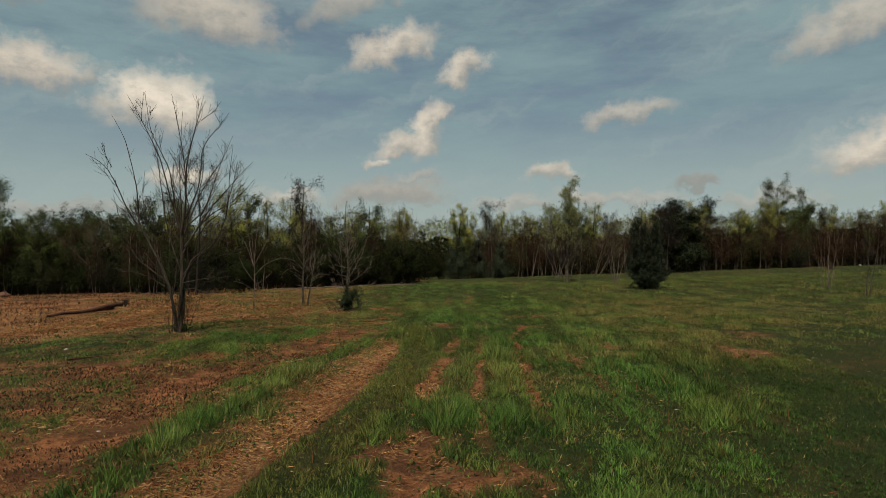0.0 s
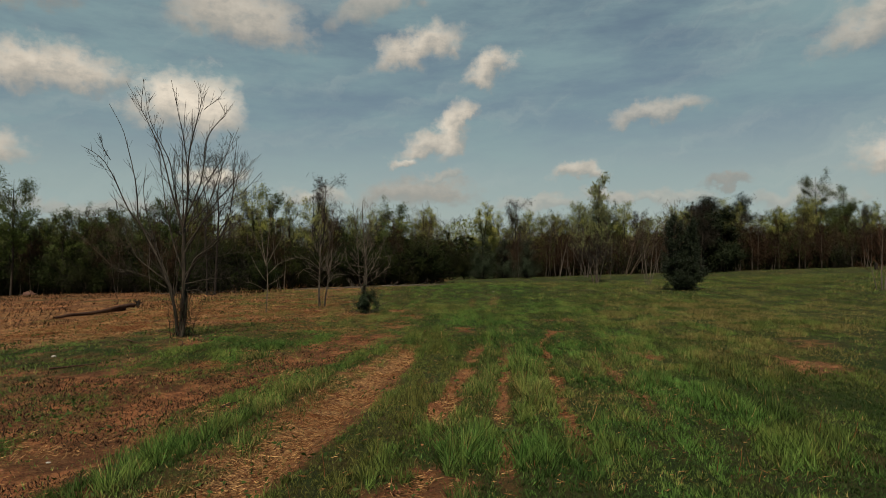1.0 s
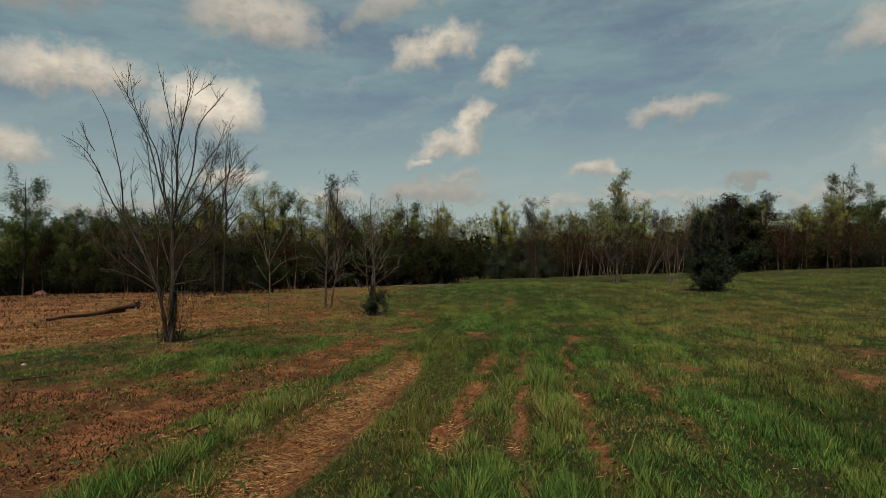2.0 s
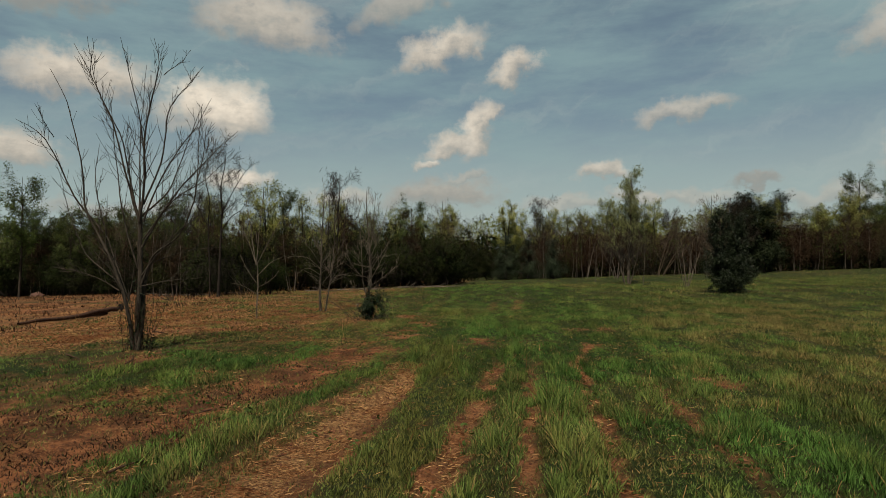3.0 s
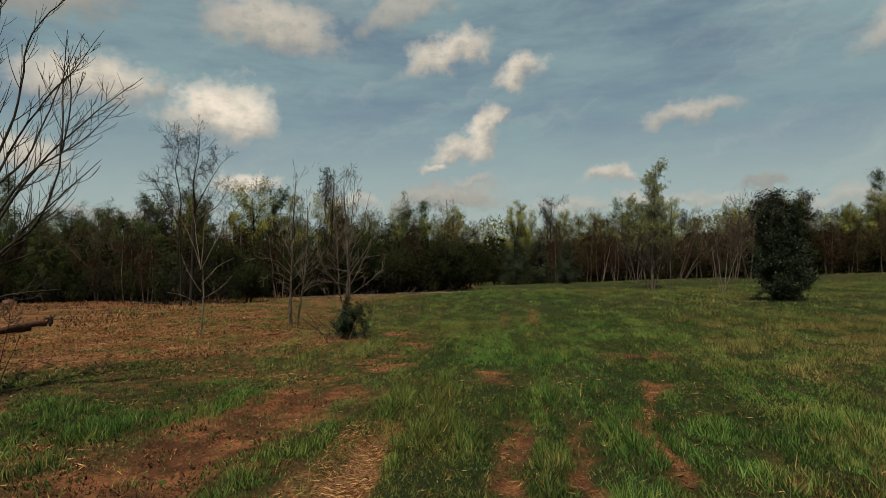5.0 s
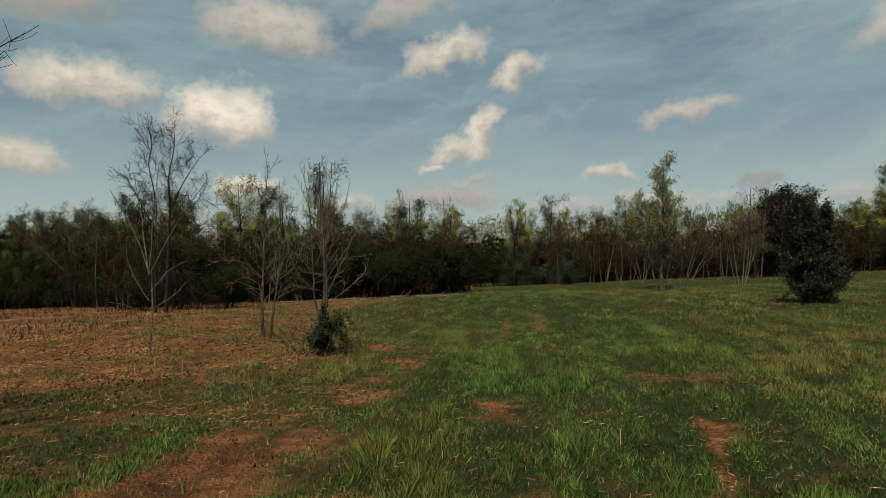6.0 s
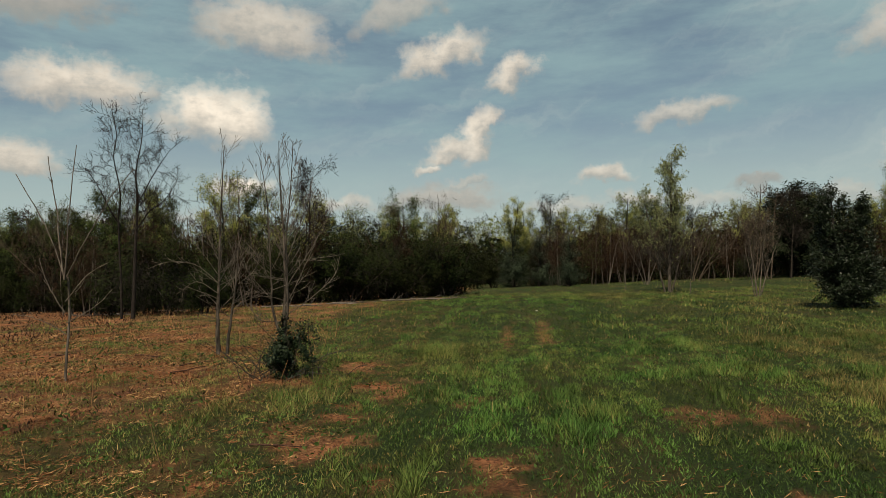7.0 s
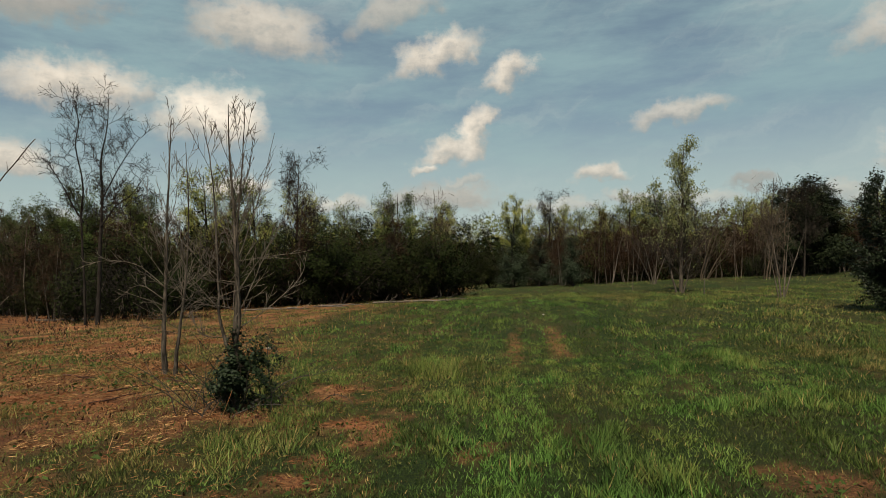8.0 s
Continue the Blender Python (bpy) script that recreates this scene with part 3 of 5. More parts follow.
# ---- bare tree beside the ruts, its crown of long upswept shoots ----
def line_of(rng, coords, r0, r1, depth):
    """A limb that bends smoothly through (side, height) pairs in metres; depth bends it out of that plane."""
    c = np.array(coords, float).reshape(-1, 2)
    k = len(c)
    ext = np.concatenate([[2 * c[0] - c[1]], c, [2 * c[-1] - c[-2]]])
    f = np.linspace(0, 1, (k - 1) * 5 + 1)
    i = np.minimum((f * (k - 1)).astype(int), k - 2)
    t = (f * (k - 1) - i)[:, None]
    p0, p1, p2, p3 = ext[i], ext[i + 1], ext[i + 2], ext[i + 3]
    sxz = 0.5 * (2 * p1 + (p2 - p0) * t + (2 * p0 - 5 * p1 + 4 * p2 - p3) * t ** 2 + (3 * p1 - p0 - 3 * p2 + p3) * t ** 3)
    sy = depth * f ** 1.3 + np.cumsum(rng.normal(size=len(f)) * 0.012)
    jit = np.cumsum(rng.normal(size=(len(f), 3)) * 0.006, 0) * np.sin(math.pi * f)[:, None]
    return np.stack([sxz[:, 0], sy, sxz[:, 1]], 1) + jit, r0 + (r1 - r0) * f ** 0.75


def limb_parts(rng, owner, line, mat, shoots, length, spurs=1.0, name="limb", label="", angle=0.6, lift=0.2, apart=False, thin=0.0034):
    """A limb with its side shoots; apart: each shoot is a piece of its own."""
    limb = child(name, tube_mesh(name, [line], mat), owner, label)
    subs = boughs(rng, line, shoots, 0.15, 0.86, length, angle, 0.5, 0.05, lift, 7, 0.65, thin)
    bundles = []
    for s in subs:
        fine = boughs(rng, s, rng.poisson(2.6 * spurs), 0.15, 0.8, length * 0.42, 0.65, 0.6, 0.07, 0.10, 4, 0.6, thin * 0.9)
        bundles.append([s] + fine)
    spur = boughs(rng, line, int(shoots * 1.5 * spurs), 0.3, 0.92, 0.12, 0.9, 0.25, 0.1, 0.15, 3, 0.2, thin)
    if apart:
        for b in bundles:
            child("shoot", tube_mesh("shoot", b, mat), limb)
    elif bundles:
        child("twig_mass", tube_mesh("twig_mass", [l for b in bundles for l in b] + spur, mat), limb, "", "stuff")
    return [line] + subs


def bare_field_tree():
    rng = np.random.default_rng(4)
    ob = thing("bare_tree", -8.0, 18.9, "leafless young tree with several stems and weeds round its foot", "tree")
    main = line_of(rng, [0, -0.1, 0.05, 0.5, 0.1, 1.4, 0.07, 2.3, 0.1, 3.05], 0.085, 0.048, 0.05)
    child("trunk", tube_mesh("trunk", [main], MAT_FIELD), ob)
    left = line_of(rng, [-0.07, -0.1, -0.1, 0.7, -0.2, 1.3, -0.45, 2.0, -0.75, 2.65, -1.0, 3.2, -1.05, 3.8, -1.12, 4.6, -1.4, 5.7, -1.8, 6.5], 0.055, 0.005, -0.5)
    limb_parts(rng, ob, left, MAT_FIELD, 15, 0.85, 1.0, "trunk", angle=0.6, lift=0.14, apart=True)
    third = line_of(rng, [0.06, -0.1, 0.14, 0.7, 0.16, 1.5, 0.35, 2.2], 0.05, 0.034, 0.1)
    child("trunk", tube_mesh("trunk", [third], MAT_FIELD), ob)

    def limb(depth, r0, shoots, length, *coords):
        coords = [v * 0.93 if k % 2 == 0 and v < 0 else v for k, v in enumerate(coords)]
        limb_parts(rng, ob, line_of(rng, coords, r0 * 0.60, 0.0045, depth), MAT_FIELD, int(shoots * 2.0), length * 1.2, 0.8, apart=True, angle=0.72, lift=0.13)
    limb(-0.7, 0.045, 5, 0.8, -0.85, 2.75, -1.5, 3.6, -1.85, 4.5, -2.2, 5.05, -2.6, 5.3)
    limb(-0.6, 0.02, 3, 0.5, -2.15, 5.0, -2.2, 5.3, -2.15, 5.65)
    limb(0.3, 0.055, 8, 0.9, 0.1, 3.0, -0.15, 3.75, -0.6, 5.25, -1.25, 6.4, -1.85, 7.3)
    limb(0.1, 0.02, 2, 0.4, -1.2, 6.4, -1.2, 6.8, -1.17, 7.3)
    limb(-0.8, 0.045, 7, 0.8, 0.1, 3.0, -0.07, 4.0, -0.2, 5.0, -0.6, 6.0, -0.65, 7.05)
    limb(0.9, 0.045, 6, 0.8, 0.1, 3.0, 0.05, 3.75, -0.1, 4.6, -0.2, 5.6, -0.24, 6.9)
    limb(-0.4, 0.06, 8, 0.9, 0.1, 3.0, 0.25, 4.0, 0.33, 5.1, 0.58, 6.1, 0.76, 6.55, 0.7, 7.1)
    limb(0.2, 0.02, 2, 0.4, 0.7, 6.4, 1.0, 6.7, 1.2, 7.05)
    limb(0.7, 0.045, 6, 0.8, 0.18, 3.4, 0.55, 4.4, 0.62, 5.6, 1.0, 6.3, 1.28, 6.8)
    limb(-1.0, 0.035, 5, 0.7, 0.25, 4.0, 0.25, 5.6, 0.18, 7.0)
    limb(-0.3, 0.055, 8, 0.9, 0.15, 1.55, 0.47, 2.2, 1.12, 2.7, 1.5, 3.7, 1.6, 4.7, 1.75, 5.55)
    limb(-0.6, 0.025, 4, 0.6, 1.45, 3.8, 1.8, 4.6, 2.0, 5.05)
    limb(0.8, 0.045, 6, 0.8, 0.1, 3.1, 0.7, 3.7, 0.98, 4.75, 1.25, 5.9)
    limb(0.5, 0.045, 6, 0.8, 0.08, 1.9, -0.4, 3.1, -0.72, 4.5, -0.95, 6.0)
    limb(0.9, 0.045, 6, 0.8, -0.18, 1.2, -0.75, 2.4, -1.35, 3.9, -1.5, 5.0)
    limb(-0.5, 0.03, 5, 0.5, 0.1, 1.5, 0.95, 1.62, 1.8, 1.72)
    limb(0.4, 0.03, 5, 0.5, 0.4, 2.05, 1.1, 2.3, 2.1, 2.42)
    limb(-0.4, 0.045, 8, 0.8, 0.12, 1.7, 0.8, 2.5, 1.5, 3.05, 2.35, 3.6)
    limb(0.5, 0.04, 7, 0.8, 0.2, 2.6, 0.9, 3.5, 1.6, 4.0, 2.2, 4.7)
    limb(-0.8, 0.025, 4, 0.4, 0.1, 1.3, 0.6, 1.35, 1.0, 1.25, 1.4, 1.3)
    limb(-0.3, 0.03, 5, 0.5, -0.42, 1.4, -1.0, 1.7, -1.55, 1.85, -2.0, 1.95)
    limb(0.5, 0.035, 6, 0.6, -0.5, 1.65, -1.2, 2.1, -1.6, 2.45, -2.0, 3.2, -2.4, 4.2)
    limb(1.7, 0.05, 8, 0.8, 0.15, 2.4, 0.7, 3.6, 1.3, 4.6, 1.75, 5.4)
    limb(1.5, 0.04, 7, 0.7, 0.2, 3.0, 0.6, 4.3, 1.0, 5.3, 1.15, 6.2)
    # suckers and vine leaves at the foot
    suckers = [sprout(rng, (rng.normal() * 0.16, rng.normal() * 0.16, -0.05), (rng.normal() * 0.25, rng.normal() * 0.25, 1), rng.uniform(0.7, 1.8), 0.009, 0.0035, 6, 0.1, 0.08) for _ in range(18)]
    for s in suckers:
        twigs = boughs(rng, s, 3, 0.4, 0.95, 0.3, 0.6, 0.6, 0.08, 0.1, 3, 0.3, 0.003)
        child("sucker_shoot", tube_mesh("sucker_shoot", [s] + twigs, MAT_TWIG_RED), ob, "thin brown sucker")
    c = tips(rng, suckers + [main, left], 26, 0.08, 0.02)
    c = c[c[:, 2] < 1.75]
    child("vine_leaves", leaf_mesh("vine_leaves", rng, c, 0.045, MAT_IVY, 0.6), ob, "sparse dark vine leaves")


bare_field_tree()


# ---- saplings at the edge of the clearing ----
def sapling(x, y, seed, stems, label, bark_mat, shoots=14, length=0.9, low=0.25, group="saplings", spurs=1.0, category="tree", angle=0.95, lift=0.07, twig_mat=None):
    """Stems are rows: foot x, foot y, height, lean x, lean y, radius."""
    rng = np.random.default_rng(seed)
    ob = thing("bare_sapling", x, y, label, category, group)
    lines = []
    for fx, fy, h, lx, ly, r in stems:
        f = np.linspace(0, 1, 12)
        pts = np.stack([fx + lx * f ** 1.2, fy + ly * f ** 1.2, -0.06 + h * f], 1) + np.cumsum(rng.normal(size=(12, 3)) * 0.011, 0) * [1, 1, 0.3]
        line = (pts, 0.6 * r * (1 - f) ** 1.4 + 0.006 + 0.12 * r * (1 - f))
        child("trunk", tube_mesh("trunk", [line], bark_mat), ob)
        lines.append(line)
        limbs = boughs(rng, line, max(3, int(shoots * h / 5)), low, 0.97, length, angle, 0.55, 0.06, lift, 6, 0.5, 0.005)
        for b in limbs:
            lines += limb_parts(rng, ob, (b[0], b[1] * 0.75), twig_mat or MAT_TWIG_GREY, 4, length * 0.45, spurs, "branch", angle=0.6, lift=0.12)
    return ob, lines, rng


def leafy_clump(ob, rng, cx, cy, rx, ry, h, n, size, name, mat, label, low=0.0):
    """A rounded mass of leaves with gaps, on a few inner stems."""
    p = rng.normal(size=(n * 3, 3))
    p /= np.linalg.norm(p, axis=1, keepdims=True)
    p *= rng.uniform(0.0, 1.0, (len(p), 1)) ** 0.45 * (1 + 0.25 * rng.normal(size=(len(p), 1)) * (rng.uniform(size=(len(p), 1)) < 0.3))
    lump = fnoise(p[:, 0] * 2.6 + 5, p[:, 2] * 2.6 + p[:, 1] * 1.7, int(seed_of(name)), 3)
    p = p[lump > 0.46][:n]
    c = np.stack([cx + p[:, 0] * rx, cy + p[:, 1] * ry, low + h * 0.5 + p[:, 2] * h * 0.52], 1)
    c = c[c[:, 2] > 0.02]
    child(name, leaf_mesh(name, rng, c, size, mat, 0.62, heart=low + 0.4 * h), ob, label)


def seed_of(text):
    return sum(ord(ch) * (k + 3) for k, ch in enumerate(text)) % 997


def drawn_sapling(x, y, seed, label, stems, limbs, bark_mat, twig_mat, shoots, low, length, group="saplings"):
    """A sapling whose stems and larger limbs follow given lines: depth, radius, then (side, height) pairs. Finer branches fill in."""
    rng = np.random.default_rng(seed)
    ob = thing("bare_sapling", x, y, label, "tree", group)
    for depth, r, coords in stems:
        line = line_of(rng, coords, r, 0.005, depth)
        trunk = child("trunk", tube_mesh("trunk", [line], bark_mat), ob)
        # long low boughs level out, those near the top stand up
        for lo, hi, share, angle, lift, long in ((low, low + 0.22, 0.3, 1.2, 0.0, 1.25), (low + 0.15, 0.65, 0.35, 0.85, 0.05, 1.0), (0.55, 0.97, 0.4, 0.55, 0.06, 0.95)):
            for b in boughs(rng, line, int(shoots * share), lo, hi, length * long, angle, 0.32, 0.045, lift, 8, 0.3, 0.003):
                limb_parts(rng, ob, b, twig_mat, 3, length * 0.45, 0.5, "branch", angle=0.55, lift=0.06, thin=0.0028)
    for depth, r, coords in limbs:
        limb_parts(rng, ob, line_of(rng, coords, r * 0.72, 0.0035, depth), twig_mat, 7, length * 0.5, 0.6, "branch", angle=0.6, lift=0.07)
    return ob, rng


drawn_sapling(-6.62, 29.6, 11, "pair of leafless saplings with dark bark at their feet",
              ((0.1, 0.068, (0, -0.08, -0.02, 0.5, 0.0, 1.1, 0.02, 1.9, 0.08, 3.2, 0.14, 4.2, 0.19, 5.0)),
               (-0.2, 0.05, (0.22, -0.08, 0.3, 0.5, 0.4, 1.05, 0.55, 1.95, 0.63, 3.2, 0.62, 4.45))),
              ((-0.6, 0.018, (0.0, 1.75, -0.5, 2.2, -1.0, 2.25, -1.35, 2.1)), (0.5, 0.016, (0.0, 1.5, -0.5, 1.75, -0.95, 1.6, -1.2, 1.25)), (-0.4, 0.014, (0.0, 1.95, -0.45, 2.6, -0.8, 3.1)),
               (-0.3, 0.016, (0.5, 1.7, 0.9, 2.0, 1.2, 2.5)), (0.3, 0.014, (0.45, 1.3, 0.8, 1.5, 1.2, 1.45)), (0.2, 0.016, (0.02, 2.3, -0.3, 3.0, -0.4, 3.9)), (-0.3, 0.014, (0.05, 2.7, 0.35, 3.5, 0.45, 4.3))),
              MAT_BARK, MAT_SAPLING, 26, 0.3, 0.95)
ob, rng = drawn_sapling(-4.16, 27.05, 12, "leafless sapling with its foot wrapped in dark evergreen vine",
                        ((0.1, 0.066, (0, -0.08, 0.02, 0.9, 0.04, 1.4, 0.04, 2.6, -0.06, 3.8, -0.08, 4.62)), (-0.15, 0.036, (0.03, 1.0, 0.12, 1.45, 0.10, 2.6, 0.2, 3.4, 0.3, 4.4)),
                         (0.2, 0.034, (-0.03, 0.85, -0.19, 1.3, -0.25, 1.95, -0.33, 3.4, -0.47, 4.3))),
                        ((-0.2, 0.017, (0.1, 2.3, 0.45, 3.1, 0.74, 4.1)), (0.3, 0.017, (0.1, 1.8, 0.6, 2.6, 0.94, 3.3)), (-0.4, 0.018, (0.05, 1.4, 0.53, 2.15, 0.86, 2.8)), (0.2, 0.016, (0.05, 1.2, 0.55, 1.55, 1.0, 1.95, 1.1, 2.35)),
                         (-0.3, 0.014, (-0.2, 1.5, -0.6, 2.1, -0.75, 2.9)), (0.1, 0.014, (-0.05, 1.1, -0.45, 1.15, -0.8, 1.5)), (-0.2, 0.013, (0.0, 2.9, 0.3, 3.6, 0.5, 4.25))),
                        MAT_BARK, MAT_SAPLING, 20, 0.34, 0.85)
leafy_clump(ob, rng, 0.03, -0.02, 0.22, 0.22, 1.25, 1500, 0.055, "vine_leaves", MAT_IVY, "dark green vine leaves")
leafy_clump(ob, rng, 0.16, -0.1, 0.52, 0.46, 0.85, 3000, 0.052, "vine_leaves", MAT_IVY, "dark green vine leaves")
leafy_clump(ob, rng, 0.42, 0.1, 0.34, 0.32, 0.7, 800, 0.052, "vine_leaves", MAT_IVY, "dark green vine leaves", 0.42)
stems = [sprout(rng, (rng.normal() * 0.35, rng.normal() * 0.3, 0), (rng.normal() * 0.7, rng.normal() * 0.7, 0.8), rng.uniform(0.6, 1.6), 0.009, 0.004, 8, 0.16, -0.07) for _ in range(46)]
child("bramble_tangle", tube_mesh("bramble_tangle", stems, MAT_TWIG_GREY), ob, "arching grey bramble stems", "stuff")


def whip_sapling():
    rng = np.random.default_rng(13)
    ob = thing("bare_sapling", -7.9, 26.1, "slender leafless sapling forking into upright whips", "tree", "saplings")
    child("trunk", tube_mesh("trunk", [line_of(rng, [0, -0.05, 0.02, 1.0, 0, 1.95], 0.027, 0.02, 0.05)], MAT_SAPLING), ob)
    def whip(depth, r0, shoots, *coords):
        limb_parts(rng, ob, line_of(rng, coords, r0, 0.007, depth), MAT_SAPLING, shoots, 0.35, 0.4, "whip")
    whip(-0.1, 0.016, 1, 0, 1.9, -0.35, 2.9, -0.9, 3.85)
    whip(0.2, 0.018, 1, 0, 1.9, -0.25, 3.1, -0.45, 4.2)
    whip(0.0, 0.02, 1, 0, 1.9, 0.1, 3.0, 0.26, 4.35)
    whip(0.2, 0.015, 3, 0, 1.9, 0.42, 2.75, 0.8, 3.43, 1.2, 3.93)
    whip(-0.3, 0.014, 3, 0, 1.5, 0.5, 1.95, 1.05, 2.2)
    whip(0.3, 0.014, 3, 0, 1.3, -0.4, 1.8, -0.7, 2.3)
    whip(0.3, 0.012, 3, 0.0, 1.1, 0.4, 1.35, 0.7, 1.7)
    whip(-0.3, 0.012, 3, 0.0, 0.9, -0.45, 1.2, -0.8, 1.3)


whip_sapling()
sapling(22.8, 37.0, 14, ((0, 0, 3.6, 0.3, 0.2, 0.05), (0.15, 0, 3.2, 0.6, 0.2, 0.04), (-0.2, 0.1, 2.6, -0.5, 0.2, 0.03)), "small leafless tree with russet twigs in the grass", MAT_BARK_PALE, 18, 1.0, 0.25, twig_mat=MAT_TWIG_RUST)
sapling(20.6, 30.4, 15, ((0, 0, 2.9, 0.2, 0.1, 0.04), (0.12, 0, 2.6, 0.5, 0.1, 0.035)), "small leafless tree with russet twigs in the grass", MAT_BARK, 18, 0.9, 0.25)
sapling(13.5, 49.1, 16, ((0, 0, 3.9, -0.3, 0.3, 0.06), (0.1, 0, 3.6, 0.5, 0.2, 0.055), (0.2, 0.1, 3.3, 1.1, 0.1, 0.05), (-0.1, 0, 2.9, -0.6, -0.2, 0.04)), "leafless vase-shaped tree with several pale stems", MAT_SAPLING, 14, 0.9, 0.3, lift=0.12, spurs=0.8, twig_mat=MAT_TWIG_GREY)
sapling(12.9, 70.5, 17, ((0, 0, 4.4, -0.9, 0, 0.06), (0.1, 0, 4.6, 0.6, 0.1, 0.06), (0.2, 0.1, 4.0, 1.6, 0.1, 0.05), (-0.1, 0, 3.8, -1.7, -0.2, 0.05)), "low spreading leafless tree at the wood's edge", MAT_BARK_PALE, 22, 1.3, 0.3, spurs=1.4)
sapling(12.4, 56.6, 18, ((0, 0, 3.4, 0.1, 0, 0.03),), "thin leafless sapling with sparse twigs", MAT_BARK_PALE, 16, 0.6, 0.3)
sapling(9.6, 63.0, 19, ((0, 0, 3.2, 0.1, 0, 0.03),), "thin leafless sapling with sparse twigs", MAT_BARK_PALE, 12, 0.5, 0.3)


# ---- tall bare tree before the west wood ----
def tall_bare_tree():
    rng = np.random.default_rng(21)
    ob = thing("bare_tree", -17.3, 43.6, "tall leafless tree with a rounded crown of fine twigs", "tree", size=1.0)
    for depth, r, coords, limbs in ((0.3, 0.15, (0.1, -0.1, 0.2, 2.0, 0.3, 4.2, 0.35, 5.4, 0.2, 7.0, 0.45, 8.4, 0.5, 9.8), 20), (-0.4, 0.085, (-0.45, -0.1, -0.4, 2.0, -0.45, 4.6, -0.3, 6.0, -0.6, 7.6, -0.4, 8.6, -0.5, 9.5), 17),
                                    (0.5, 0.06, (0.3, 4.2, 0.9, 5.1, 1.5, 5.6, 2.0, 6.4), 10), (-0.5, 0.06, (-0.45, 4.4, -0.9, 5.2, -1.3, 6.2, -1.7, 6.9), 10), (0.9, 0.05, (0.3, 5.2, 0.9, 6.5, 1.3, 7.4, 1.6, 8.2), 10)):
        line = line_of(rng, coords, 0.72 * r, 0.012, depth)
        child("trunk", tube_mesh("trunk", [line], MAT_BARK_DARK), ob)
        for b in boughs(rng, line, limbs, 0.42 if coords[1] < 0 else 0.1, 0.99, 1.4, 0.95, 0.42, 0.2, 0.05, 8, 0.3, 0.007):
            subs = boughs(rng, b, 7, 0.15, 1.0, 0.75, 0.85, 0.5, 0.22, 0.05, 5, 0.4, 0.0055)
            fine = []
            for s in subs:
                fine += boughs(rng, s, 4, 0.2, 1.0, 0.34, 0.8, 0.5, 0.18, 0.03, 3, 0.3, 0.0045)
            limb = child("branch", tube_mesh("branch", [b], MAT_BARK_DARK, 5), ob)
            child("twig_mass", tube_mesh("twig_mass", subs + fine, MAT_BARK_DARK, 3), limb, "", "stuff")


tall_bare_tree()


# ---- broad evergreen and young poplar in the field ----
def crown_of_boughs(rng, trunk, count, lo, length, angle, lift, per, leaf_spread, taper=0.6, sub=6, sub_len=0.4, thin=0.008, steps=4):
    """Limbs, each with its twigs, and places for leaves."""
    limbs = boughs(rng, trunk, count, lo, 0.93, length, angle, 0.5, 0.1, lift, steps, taper, thin)
    twigs = [boughs(rng, b, sub, 0.2, 1.0, length * sub_len, 0.8, 0.55, 0.15, lift * 0.5, 2, 0.4, thin * 0.7) for b in limbs]
    flat = [t for group in twigs for t in group]
    return limbs, twigs, tips(rng, limbs + flat, per, leaf_spread)


def magnolia():
    rng = np.random.default_rng(31)
    ob = thing("evergreen_tree", 12.75, 39.4, "dense glossy dark evergreen tree with branches to the ground", "tree", size=0.88)
    centres = []
    for fx, fy, lx, h, r, wide in ((-0.1, 0.0, -0.25, 5.0, 0.09, 1.75), (0.35, 0.1, 0.45, 4.6, 0.07, 1.5), (0.1, -0.2, 0.0, 2.4, 0.05, 1.9)):
        f = np.linspace(0, 1, 14)
        pts = np.stack([fx + lx * f, fy + 0.1 * f, -0.1 + h * f], 1) + np.cumsum(rng.normal(size=(14, 3)) * 0.02, 0) * [1, 1, 0]
        line = (pts, r * (1 - f) ** 0.8 + 0.01)
        child("trunk", tube_mesh("trunk", [line], MAT_BARK_DARK), ob)
        limbs, twigs, c = crown_of_boughs(rng, line, 70, 0.02, wide, 1.15, 0.06, 44, 0.06, 0.74, 6, 0.3)
        for b, t in zip(limbs, twigs):
            limb = child("branch", tube_mesh("branch", [b], MAT_BARK_DARK, 4), ob)
            child("twig_mass", tube_mesh("twig_mass", t, MAT_BARK_DARK, 3), limb, "", "stuff")
        top = line[0][-1] + rng.normal(size=(260, 3)) * [0.13, 0.13, 0.2]
        centres += [c, top]
    c = np.concatenate(centres)
    c = c[c[:, 2] > 0.06]
    child("crown", leaf_mesh("crown", rng, c, 0.105, MAT_MAGNOLIA, 0.45), ob, "glossy dark leaves")


